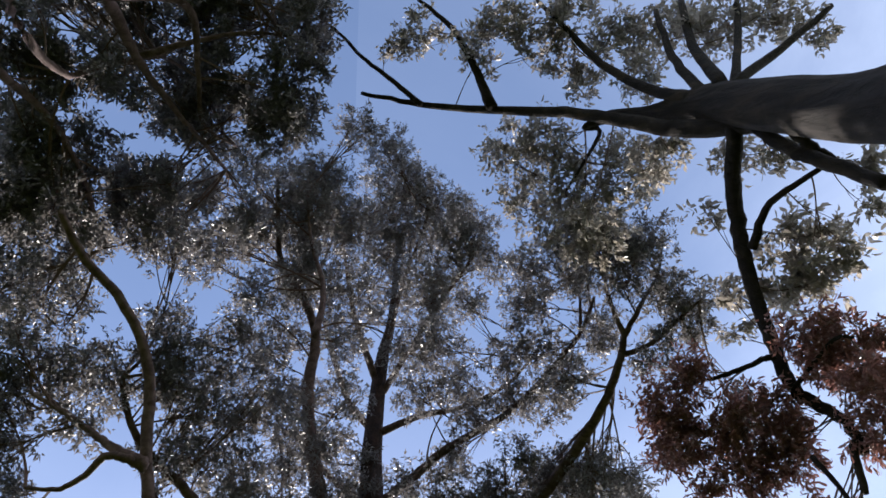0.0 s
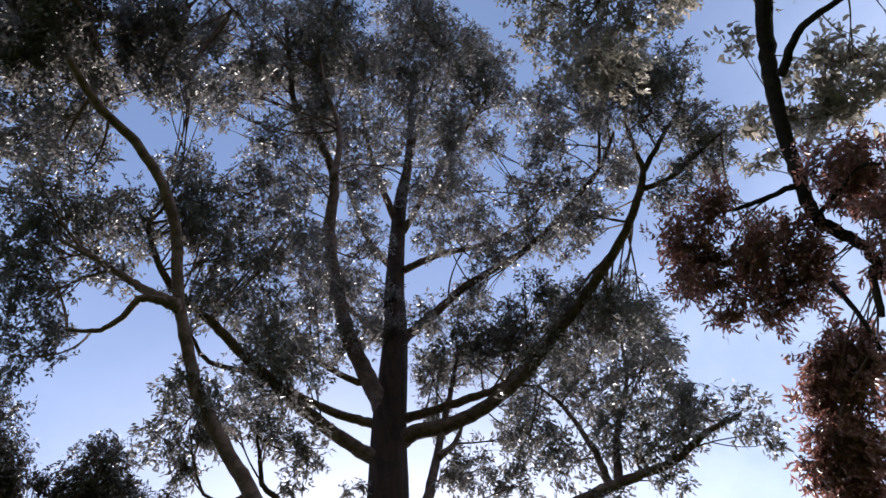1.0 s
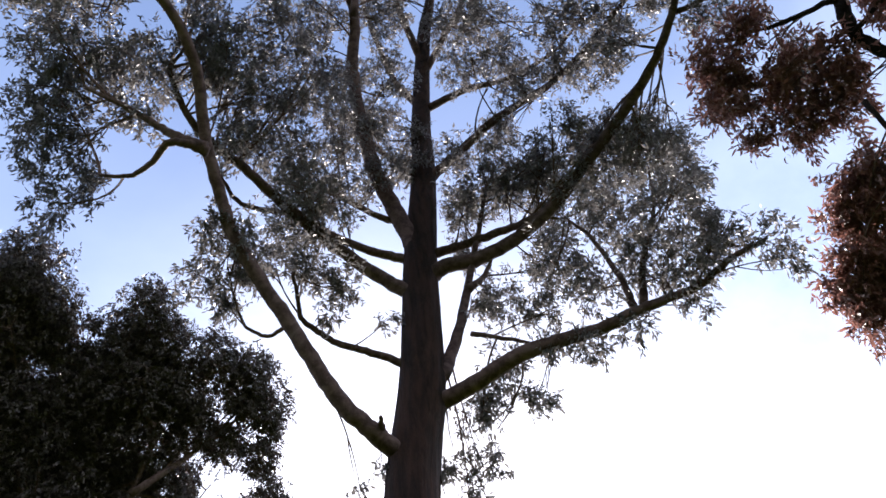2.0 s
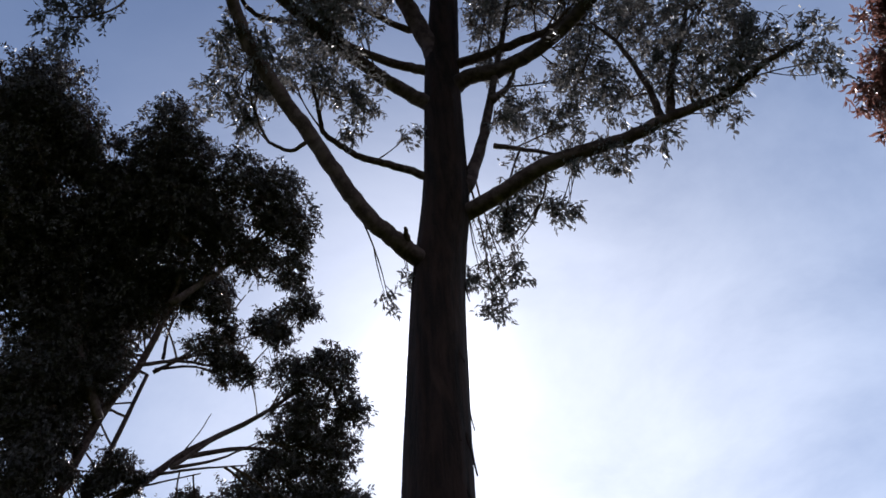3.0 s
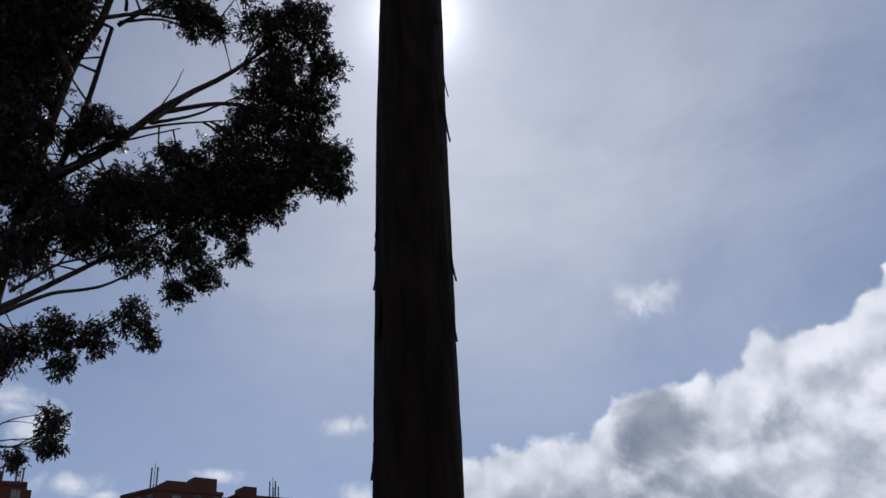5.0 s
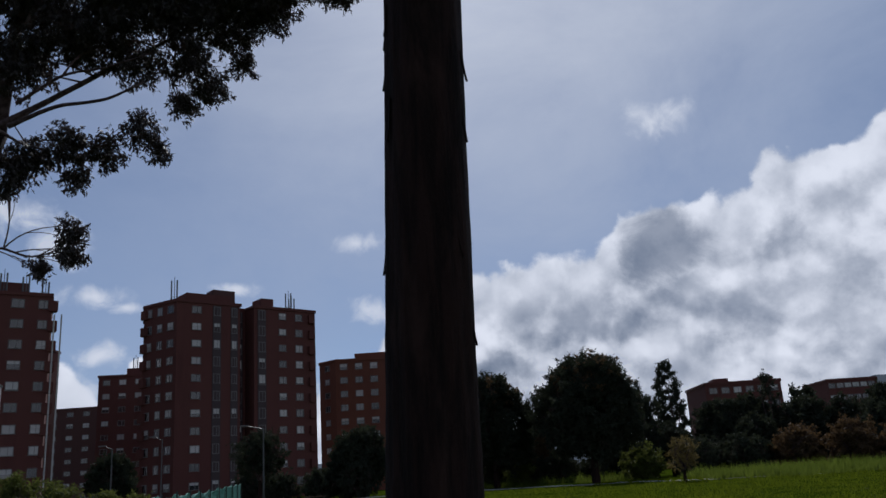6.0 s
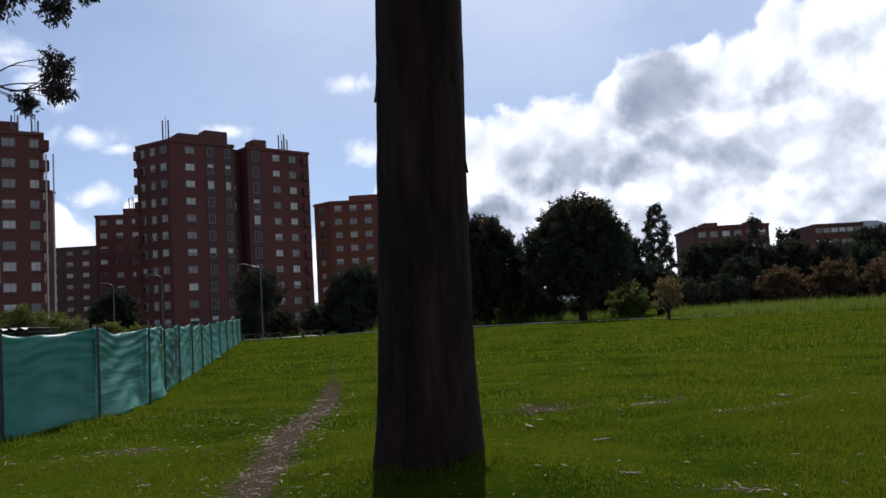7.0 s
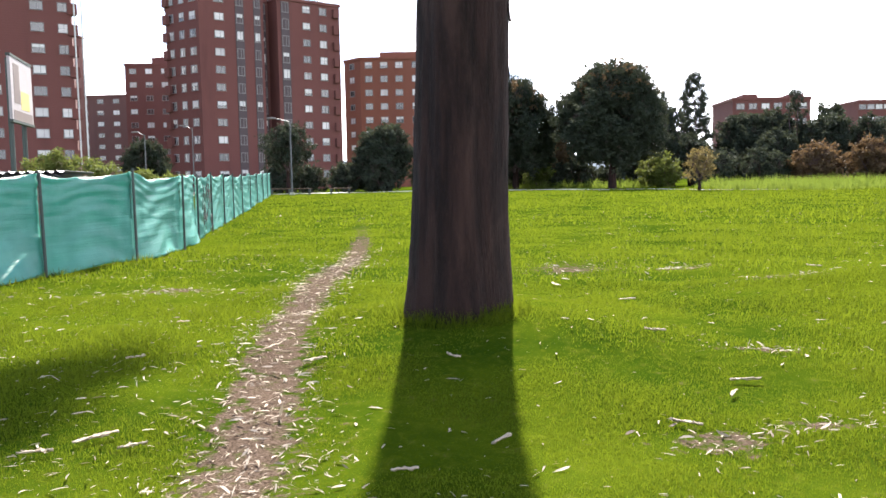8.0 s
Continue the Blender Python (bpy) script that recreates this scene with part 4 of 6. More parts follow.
RUSSET_CLUMPS = [
    (4.64, 0.99, 9.33, 0.37), (4.81, 1.19, 9.19, 0.31), (3.36, 1.8, 9.82, 0.34), (3.39, 2.19, 9.71, 0.34),
    (3.55, 1.44, 9.82, 0.28), (3.75, 2.09, 9.57, 0.31), (4.06, 1.83, 9.49, 0.34), (4.39, 1.79, 9.32, 0.31),
    (4.41, 2.1, 9.22, 0.31), (4.07, 2.31, 9.35, 0.34), (4.79, 1.31, 8.7, 0.33), (4.84, 1.7, 8.58, 0.3),
    (5.07, 0.94, 9.06, 0.25), (4.4, 2.58, 8.46, 0.32), (4.55, 2.83, 8.25, 0.35), (4.22, 2.95, 8.29, 0.26),
    (4.27, 3.34, 8.06, 0.35), (4.42, 3.56, 7.83, 0.35), (4.27, 2.7, 8.49, 0.21), (3.71, 2.56, 9.46, 0.19),
    (4.18, 3.66, 7.94, 0.26), (4.17, 2.72, 8.41, 0.26), (4.18, 3.24, 8.04, 0.29), (4.08, 3.57, 7.93, 0.26),
]
RUSSET_CLUMPS += [
    (4.22, 3.76, 7.72, 0.23), (4.08, 3.07, 8.32, 0.2),
]
OVER_CLUMPS = [
    (-5.74, -4, 16.25, 0.69), (-5.11, -3.02, 14.4, 0.6), (-5.52, -2.39, 14.99, 0.59), (-5.77, -1.65, 16.29, 0.52),
    (-6.53, -1.26, 17.18, 0.53), (-6.26, -0.22, 17.05, 0.67), (-5.55, 0.08, 15.07, 0.55), (-5.43, -4.32, 17.02, 0.63),
    (-5.17, -3.48, 16.04, 0.52), (-5.32, -2.6, 16.5, 0.57), (-4.92, -1.73, 15.26, 0.58), (-5.01, -1.13, 15.52, 0.58),
    (-5.06, -0.39, 15.89, 0.63), (-4.84, 0.11, 15.39, 0.54), (-4.24, -4.02, 15.79, 0.62), (-4.42, -3.47, 16.38, 0.55),
    (-4.06, -2.32, 15.16, 0.54), (-4.58, -1.06, 16.78, 0.59), (-4.88, -0.47, 16.75, 0.52), (-4.28, 0.35, 15.34, 0.45),
    (-4.02, -4.39, 17.13, 0.63), (-4.21, -3.56, 17.55, 0.62), (-4.09, -3.11, 17.48, 0.59), (-3.89, -2.12, 16.21, 0.56),
]
OVER_CLUMPS += [
    (-4.34, -0.6, 17.8, 0.6), (-3.85, 0.31, 17.41, 0.52), (-2.83, -3.74, 15.09, 0.5), (-3.32, -3.9, 17.27, 0.66),
    (-3.54, -2.81, 17.91, 0.56), (-3.54, -2.12, 18.12, 0.68), (-3.03, -1.58, 16.94, 0.49), (-3.54, -0.48, 17.27, 0.6),
    (-2.09, -3.89, 15.31, 0.45), (-2.56, -3.9, 17.37, 0.59), (-2.6, -2.69, 16.9, 0.62), (-2.91, -2.36, 18.25, 0.68),
    (-2.88, -1.63, 17.86, 0.66), (-1.96, -4.66, 17.44, 0.59), (-2, -4.03, 17.85, 0.71), (-1.4, -2.59, 15.67, 0.46),
    (-1.77, -2.06, 17.37, 0.66), (-1.47, -1.56, 16.54, 0.51), (-1.92, 0.11, 17.17, 0.49), (-0.82, -4.57, 16.86, 0.61),
    (-0.77, -3.52, 16.28, 0.61), (-0.83, -3.3, 17.56, 0.58), (-1, -1.91, 16.03, 0.6), (-1.08, -1.63, 16.58, 0.62),
]
OVER_CLUMPS += [
    (-5.61, -0.34, 16.71, 0.72), (-4.87, -0.17, 16.96, 0.61), (-4.2, -0.39, 18.19, 0.65), (-3.64, 0.26, 19.34, 0.56),
    (-4.76, 0.55, 18.03, 0.59), (-6.05, 0.75, 17.59, 0.77), (-3.69, -0.6, 18.3, 0.53), (-3.05, -0.43, 19.45, 0.56),
    (-6.44, 1.45, 17.38, 0.65), (-5.36, 1.17, 17.81, 0.53),
]
OVER_LIMBS = [
    ([(-4.49, -3.98, 9.72), (-4.29, -3.53, 12.19), (-3.65, -3.11, 14.05), (-3.45, -2.45, 15.15), (-3.18, -1.95, 15.93), (-2.37, -0.83, 17.49)], 0.15, 0.03),
    ([(-3.59, -3.06, 13.82), (-2.67, -3.26, 15.04), (-2.65, -2.46, 16.01), (-2.69, -1.6, 16.86), (-2.17, -1.26, 17.49)], 0.08, 0.02),
    ([(-3.98, -3.28, 11.43), (-4.45, -2.56, 12.95), (-4.28, -2, 14.34), (-3.88, -2.29, 15.16), (-3.32, -2.63, 16.09)], 0.09, 0.02),
    ([(-4.41, -3.77, 11.06), (-5.17, -2.31, 13.34), (-4.73, -1.47, 14.95), (-4.48, -0.48, 16.09), (-4.46, 0.71, 17.02)], 0.1, 0.02),
    ([(-3.55, -2.51, 15.53), (-2.05, -3.13, 16.29), (-0.72, -3.23, 16.85)], 0.06, 0.02),
    ([(-3.98, -3.28, 11.43), (-2.98, -3.86, 13.5), (-1.7, -3.57, 15.67), (-1.12, -2.9, 16.89)], 0.09, 0.02),
]
BACK_LIMBS = [
    ([(-13.65, 21.94, 12.52), (-12.81, 21.1, 15.8), (-11.28, 19.64, 19.72), (-10.17, 18.99, 21.4), (-9.26, 17.94, 23.12), (-8.61, 16.59, 24.77), (-8.93, 14.56, 26.33)], 0.2, 0.05),
    ([(-12.62, 20.79, 15.59), (-12, 20.71, 16.45), (-10.32, 20.98, 17.72), (-8.75, 20.91, 19.08), (-6.66, 20.93, 20.34), (-5.16, 20.74, 21.3)], 0.2, 0.05),
    ([(-8.7, 20.85, 18.91), (-6.68, 21.46, 19.54), (-4.73, 22.47, 19.41)], 0.09, 0.04),
    ([(-9.96, 18.6, 21), (-8.67, 19.05, 21.43), (-6.98, 19.94, 21.56)], 0.07, 0.03),
    ([(-9.12, 17.67, 22.79), (-7.38, 17.41, 24.38), (-6.02, 16.84, 25.76)], 0.12, 0.04),
    ([(-8.49, 16.36, 24.45), (-9.7, 15.34, 25.18), (-10.71, 14.6, 25.59)], 0.1, 0.04),
    ([(-11.11, 19.33, 19.44), (-11.9, 17.31, 21.62), (-12.55, 14.81, 23.85), (-12.54, 11.98, 26.14)], 0.15, 0.04),
    ([(-14.3, 21.27, 11.65), (-13.53, 21.54, 12.42), (-12.18, 22.03, 13.47), (-10.37, 22.52, 14.74), (-8.21, 22.95, 16.02), (-5.91, 23.38, 16.92)], 0.12, 0.04),
    ([(-13.48, 21.46, 12.38), (-12.75, 22.06, 12.03), (-11.53, 22.8, 11.87)], 0.05, 0.02),
    ([(-14.52, 22.22, 8.86), (-13.77, 22.62, 9.09), (-13.01, 23.13, 8.9), (-12.17, 23.49, 9.21)], 0.05, 0.02),
    ([(-13.5, 19.31, 14.88), (-12.1, 20.1, 16), (-10.48, 20.77, 17.29)], 0.1, 0.05),
    # One-plane fans from here on, traced to fit the camera's view.
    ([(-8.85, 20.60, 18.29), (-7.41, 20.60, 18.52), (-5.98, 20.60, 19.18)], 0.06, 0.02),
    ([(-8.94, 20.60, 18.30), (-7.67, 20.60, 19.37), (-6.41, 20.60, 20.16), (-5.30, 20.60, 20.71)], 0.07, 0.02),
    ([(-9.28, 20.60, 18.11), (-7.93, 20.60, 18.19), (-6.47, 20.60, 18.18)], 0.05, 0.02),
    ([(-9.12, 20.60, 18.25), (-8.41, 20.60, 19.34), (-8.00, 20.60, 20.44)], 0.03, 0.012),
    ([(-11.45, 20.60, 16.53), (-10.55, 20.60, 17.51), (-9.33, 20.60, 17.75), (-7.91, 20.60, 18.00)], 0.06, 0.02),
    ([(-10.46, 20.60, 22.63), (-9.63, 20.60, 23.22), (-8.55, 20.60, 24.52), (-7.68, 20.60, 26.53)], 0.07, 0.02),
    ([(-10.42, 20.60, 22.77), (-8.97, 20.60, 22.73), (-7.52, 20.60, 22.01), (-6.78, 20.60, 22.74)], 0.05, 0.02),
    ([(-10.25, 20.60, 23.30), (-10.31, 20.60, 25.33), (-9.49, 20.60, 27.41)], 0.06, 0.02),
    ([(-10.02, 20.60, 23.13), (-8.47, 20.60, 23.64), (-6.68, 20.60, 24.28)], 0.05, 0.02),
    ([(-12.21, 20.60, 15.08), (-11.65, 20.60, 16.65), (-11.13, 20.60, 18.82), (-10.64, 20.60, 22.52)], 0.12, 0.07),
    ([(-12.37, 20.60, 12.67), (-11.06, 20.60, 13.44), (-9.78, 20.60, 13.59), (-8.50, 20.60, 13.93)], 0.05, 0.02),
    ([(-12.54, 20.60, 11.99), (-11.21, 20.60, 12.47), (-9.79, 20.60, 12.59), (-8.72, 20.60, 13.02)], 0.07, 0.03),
]
BACK_CLUMPS = [
    (-12.38, 11.23, 26.58, 1.56), (-11.54, 12.59, 26.34, 1.14), (-13.13, 12.6, 25.52, 1.66), (-11.42, 13.75, 25.76, 0.83),
    (-8.91, 13.32, 27.03, 1.21), (-9.6, 14.24, 26.27, 1.04), (-8.38, 14.52, 26.55, 1.25), (-6.79, 15.28, 26.58, 1.14),
    (-5.49, 15.77, 26.6, 1.04), (-5.03, 16.85, 25.98, 0.87), (-9.1, 15.68, 25.58, 1.66), (-10.5, 15.47, 25.14, 1.25),
    (-11.75, 15.88, 24.26, 1.66), (-13.03, 14.67, 24.37, 1.66), (-13.6, 16.57, 22.67, 1.66), (-12.27, 17.37, 22.84, 1.45),
    (-10.74, 17.28, 23.73, 1.25), (-13.03, 17.96, 20.35, 1.41), (-11.87, 18.57, 20.54, 1), (-7.54, 16.54, 25.55, 1.04),
    (-6.52, 17.73, 24.99, 0.94), (-5.4, 18.27, 24.86, 0.83), (-5.02, 18.95, 23.73, 0.82), (-5.88, 19.54, 22.99, 0.65),
]
BACK_CLUMPS += [
    (-12.63, 16.34, 23.43, 1.45), (-11.2, 18.33, 22.63, 1.25), (-9.96, 18.13, 23.41, 0.94), (-12.62, 17.86, 21.49, 1.43),
    (-13.5, 18.52, 19.47, 1.21), (-12.22, 19.43, 19.41, 1), (-11.08, 18.73, 20.86, 0.9), (-13.19, 19.36, 17.04, 1.16),
    (-8.78, 17.37, 24.51, 1.04), (-10.1, 16.38, 24.69, 1.25), (-8.16, 15.57, 25.98, 1.25), (-11.09, 14.82, 25.29, 1.25),
    (-13.66, 13.83, 24.52, 1.66), (-12.45, 13.13, 25.6, 1.25), (-13.88, 15.28, 23.44, 1.45), (-8.7, 18.33, 23.78, 0.62),
    (-10.5, 13.35, 26.4, 0.42), (-7.5, 19.54, 21.77, 0.84), (-6.8, 19.98, 21.58, 0.5), (-8.18, 18.94, 22.07, 0.6),
    (-7.99, 18.66, 23.77, 0.73), (-3.96, 20.47, 21.85, 1.04), (-5.31, 20.3, 21.71, 0.9), (-3.46, 21.42, 20.93, 0.72),
]
BACK_CLUMPS += [
    (-5.03, 21.43, 20.58, 1.31), (-4.13, 22.21, 19.88, 1), (-5.85, 22.13, 19.5, 1.1), (-4.79, 23.16, 18.5, 1.41),
    (-3.47, 23.48, 18.37, 0.7), (-3.33, 24.04, 17.59, 0.44), (-6.7, 22.33, 18.1, 1.18), (-8.44, 22.07, 17.65, 0.83),
    (-7.6, 22.82, 17, 1.09), (-5.85, 23.26, 17.11, 1.18), (-10.19, 21.54, 16.42, 0.78), (-8.94, 22.07, 16.44, 0.68),
    (-10.34, 20.13, 18.18, 0.7), (-10.95, 20.23, 17.67, 0.58), (-9.88, 20.63, 17.85, 0.39), (-12.66, 19.18, 17.69, 1.07),
    (-13.05, 20.02, 16.3, 0.97), (-12, 15.55, 24.37, 1.45), (-10.39, 15.73, 25.03, 1.25), (-8.91, 16.11, 25.39, 1.14),
    (-12.18, 17.15, 22.39, 1.12), (-10.89, 17.36, 23.61, 0.94), (-9.38, 17.65, 24.08, 0.73), (-7.65, 17.16, 25.09, 0.94),
]
BACK_CLUMPS += [
    (-5.86, 16.58, 26.01, 0.94), (-5.04, 17.5, 25.55, 0.62), (-12.21, 18.24, 20.67, 0.9), (-12.72, 18.86, 18.9, 1.09),
    (-11.39, 18.12, 22.02, 0.72), (-12.76, 16.17, 23.51, 1.25), (-4.31, 22.98, 18.03, 1.09), (-3.65, 23.5, 17.44, 0.59),
    (-5.89, 23.28, 17.07, 0.99), (-7.25, 22.75, 17.29, 1.18), (-7.07, 23.49, 16.23, 0.89), (-6.85, 24.11, 15.29, 0.49),
    (-8.39, 22.38, 16.31, 1.16), (-9.46, 21.83, 16.48, 1.16), (-8.42, 23.11, 15.09, 0.87), (-7.85, 23.73, 14.34, 0.62),
    (-8.75, 23.7, 13.79, 0.54), (-9.87, 22.61, 14.95, 0.87), (-10.41, 21.58, 16.2, 1.16), (-11.67, 21.34, 15.58, 1.16),
    (-12.8, 21.36, 14.52, 1.16), (-12.33, 20.48, 16.28, 1.16), (-9.79, 23.17, 12.83, 0.61), (-10.78, 23.06, 12.1, 0.57),
]
BACK_CLUMPS += [
    (-9.4, 23.65, 12.13, 0.42), (-11.79, 22.54, 12.15, 0.72), (-12.79, 22.19, 11.72, 0.67), (-11.73, 22.95, 11.29, 0.46),
    (-13.35, 22.03, 11.34, 0.67), (-13.39, 22.2, 10.86, 0.38), (-12, 23.41, 9.71, 0.48), (-12.04, 23.6, 9.05, 0.5),
    (-12.89, 23.29, 8.59, 0.38), (-10.87, 21.95, 15.27, 0.97),
]

def along_limbs(limbs, count, low, r0, r1, seed):
    """Further clumps that ride on the outer part of the limbs above a height."""
    rng = np.random.default_rng(seed)
    pts = np.concatenate([spline(points, 4)[int(len(points) * 1.4):] for points, _, _ in limbs])
    pts = pts[pts[:, 2] > low]
    pick = pts[rng.integers(0, len(pts), count)] + rng.normal(0, 0.55, (count, 3)) + (0, 0, 0.25)
    return [(*q, r) for q, r in zip(pick, rng.uniform(r0, r1, count))]


def between(clumps, count, low, east, seed):
    """Clumps half way between neighbours, above a height and west of a line."""
    rng = np.random.default_rng(seed)
    c = np.array(clumps)
    c = c[(c[:, 2] > low) & (c[:, 0] < east)]
    rows = []
    for k in rng.permutation(len(c))[:count]:
        away = np.linalg.norm(c[:, :3] - c[k, :3], axis=1)
        mate = c[np.argsort(away)[2 + k % 3]]
        rows.append((*((c[k, :3] + mate[:3]) / 2), 0.8 * min(c[k, 3], mate[3])))
    return rows


MAIN_CLUMPS += along_limbs(MAIN_LIMBS, 40, 15.0, 0.40, 0.62, 91)
OVER_CLUMPS += between(OVER_CLUMPS, 30, 14.0, 0.0, 92)
BACK_CLUMPS += between(BACK_CLUMPS, 34, 17.5, -9.0, 93)
# Gap fillers in one plane, placed by where the camera sees them.
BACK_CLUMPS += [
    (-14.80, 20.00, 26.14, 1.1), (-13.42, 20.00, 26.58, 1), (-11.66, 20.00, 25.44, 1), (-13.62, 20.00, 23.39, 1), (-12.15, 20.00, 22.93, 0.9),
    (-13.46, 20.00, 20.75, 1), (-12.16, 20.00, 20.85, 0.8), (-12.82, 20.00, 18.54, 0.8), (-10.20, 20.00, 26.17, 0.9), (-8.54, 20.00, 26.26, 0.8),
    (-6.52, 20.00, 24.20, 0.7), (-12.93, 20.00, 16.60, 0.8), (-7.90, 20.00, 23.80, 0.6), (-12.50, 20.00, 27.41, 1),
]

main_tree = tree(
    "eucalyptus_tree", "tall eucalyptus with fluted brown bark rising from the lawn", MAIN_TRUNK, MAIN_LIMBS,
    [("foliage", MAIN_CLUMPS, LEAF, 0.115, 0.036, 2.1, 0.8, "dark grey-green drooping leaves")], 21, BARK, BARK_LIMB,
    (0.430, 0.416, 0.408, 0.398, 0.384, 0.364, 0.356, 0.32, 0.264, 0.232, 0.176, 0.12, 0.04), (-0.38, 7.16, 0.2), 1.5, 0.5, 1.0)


def bark_flaps():
    """Loose strips that peel off the big trunk."""
    rng = np.random.default_rng(8)
    line = spline(MAIN_TRUNK, 8)
    for k in range(18):
        h = rng.uniform(2.5, 10.5)
        i = int(np.argmin(abs(line[:, 2] - h)))
        c, ang = line[i], rng.choice((0.0, math.pi)) + rng.normal(0, 0.35)
        out = np.array((math.cos(ang), -abs(math.sin(ang)) if rng.random() < 0.7 else math.sin(ang), 0))
        r = 0.392 - 0.004 * h
        ln, wd = rng.uniform(0.15, 0.55), rng.uniform(0.015, 0.035)
        side = np.array((-out[1], out[0], 0)) * wd
        rows = []
        for j in range(5):
            t = j / 4
            q = c + out * (r + 0.035 * t ** 2) - np.array((0, 0, ln * t)) - np.array((-0.38, 7.16, 0.2))
            rows += [q - side * (1 - 0.7 * t), q + side * (1 - 0.7 * t) + out * 0.008]
        faces = [[2 * j, 2 * j + 1, 2 * j + 3, 2 * j + 2] for j in range(4)]
        flap = part("bark_strip", mesh_from("bark_strip", rows, faces, BARK), BARK, main_tree)
        flap.modifiers.new("thick", "SOLIDIFY").thickness = 0.012


bark_flaps()

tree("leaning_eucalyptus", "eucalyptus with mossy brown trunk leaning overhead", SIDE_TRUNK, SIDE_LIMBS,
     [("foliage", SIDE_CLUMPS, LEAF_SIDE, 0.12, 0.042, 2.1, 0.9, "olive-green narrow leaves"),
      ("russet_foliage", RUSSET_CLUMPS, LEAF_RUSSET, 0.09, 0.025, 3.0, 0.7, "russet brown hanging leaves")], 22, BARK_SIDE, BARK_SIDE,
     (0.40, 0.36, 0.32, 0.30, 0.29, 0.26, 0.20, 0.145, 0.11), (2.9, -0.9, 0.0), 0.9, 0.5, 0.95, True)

tree("shade_eucalyptus", "dense grey-green eucalyptus standing behind the viewer", [(-6.2, -7.5, -0.2), (-6.0, -7.2, 4.0), OVER_LIMBS[0][0][0]],
     OVER_LIMBS, [("foliage", OVER_CLUMPS, LEAF, 0.14, 0.050, 2.4, 0.7, "")], 23, BARK, BARK_LIMB, (0.45, 0.35, 0.16), (-6.2, -7.5, 0.0), 1.3)

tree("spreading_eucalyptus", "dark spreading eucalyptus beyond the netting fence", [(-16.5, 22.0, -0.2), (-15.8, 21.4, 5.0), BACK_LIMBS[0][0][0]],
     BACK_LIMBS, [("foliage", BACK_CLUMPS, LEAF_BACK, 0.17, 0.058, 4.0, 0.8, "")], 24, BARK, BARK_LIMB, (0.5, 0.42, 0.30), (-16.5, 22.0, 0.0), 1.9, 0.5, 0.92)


# ---- netting fence ----
def build_fence():
    fence = thing("netting_fence", "green shade-netting fence sagging between dark posts", "fence")
    run = [(-8.2, 10.3), (-7.5, 12.84), (-6.92, 14.95), (-7.25, 18.1), (-7.9, 20.7), (-8.65, 23.8), (-9.45, 27.2)]
    run += [(-9.45 - (y - 27) * 0.235, y) for y in (31, 35, 39.5, 44.5, 50, 55, 60)]
    rng = np.random.default_rng(6)
    tall = 1.72
    for x, y in run:
        g = float(ground_z(x, y))
        bm = rod(bmesh.new(), (x, y, g - 0.2), (x + rng.normal(0, 0.012), y, g + tall + rng.uniform(0.0, 0.05)), 0.027, 0.025, 8)
        part("post", bm, POLE_DARK, fence)
    for k, ((ax, ay), (bx, by)) in enumerate(zip(run[:-1], run[1:])):
        a, b = np.array((ax, ay)), np.array((bx, by))
        nrm = np.array((by - ay, -(bx - ax)))
        nrm /= np.linalg.norm(nrm)
        verts, cols, lines = [], 40, 40
        ph, sag, belly = rng.uniform(0, 6, 4), rng.uniform(0.05, 0.13), rng.uniform(0.1, 0.24) + (0.22 if k == 0 else 0)
        for j in range(lines + 1):
            v = j / lines
            for i in range(cols + 1):
                u = i / cols
                arch = 4 * u * (1 - u)
                fold = 0.010 * math.sin(24 * v + 4 * math.sin(4 * u + ph[0]) + ph[1]) * (0.3 + arch) + 0.016 * math.sin(58 * v + 3 * math.sin(5 * u + ph[3]) + ph[2]) * v ** 3
                gather = 0.010 * math.sin(40 * u + ph[3]) * (1 - arch) + 0.010 * math.sin(9 * u - 6 * v)
                bulge = belly * arch * (1 - v) ** 3 * (0.8 + 0.4 * math.sin(5 * u + ph[2]))
                q = a + (b - a) * u + nrm * (-0.075 + fold + gather + bulge)
                g = float(ground_z(q[0], q[1]))
                z = g + 0.015 + (tall - sag * arch - 0.02 * abs(math.sin(9 * u + ph[0])) - 0.015) * v + 0.03 * arch * math.sin(6 * u + ph[1]) * (1 - v)
                verts.append((q[0], q[1], max(z, g + 0.01)))
        faces = [[j * (cols + 1) + i, j * (cols + 1) + i + 1, (j + 1) * (cols + 1) + i + 1, (j + 1) * (cols + 1) + i] for j in range(lines) for i in range(cols)]
        panel = part("netting_panel", mesh_from("netting_panel", verts, faces, NET, True), NET, fence)
        panel.modifiers.new("thick", "SOLIDIFY").thickness = 0.006
        if k == 4:
            # sprayed marks, kept as plain strokes
            for s in range(22):
                u, v = rng.uniform(0.15, 0.85), (0.62 if s % 2 else 0.3) + rng.uniform(-0.13, 0.13)
                q = a + (b - a) * u + nrm * (0.07 if v < 0.45 else 0.03)
                turn = Matrix.Rotation(math.atan2(b[1] - a[1], b[0] - a[0]), 4, "Z") @ Matrix.Rotation(rng.uniform(-1.3, 1.3), 4, "Y")
                g = float(ground_z(q[0], q[1]))
                part("sprayed_stroke", box(bmesh.new(), (q[0], q[1], g + v * tall), (rng.uniform(0.25, 0.6), 0.006, 0.075), 0, turn), SCRIBBLE, fence, "black sprayed stroke")
    return fence


build_fence()


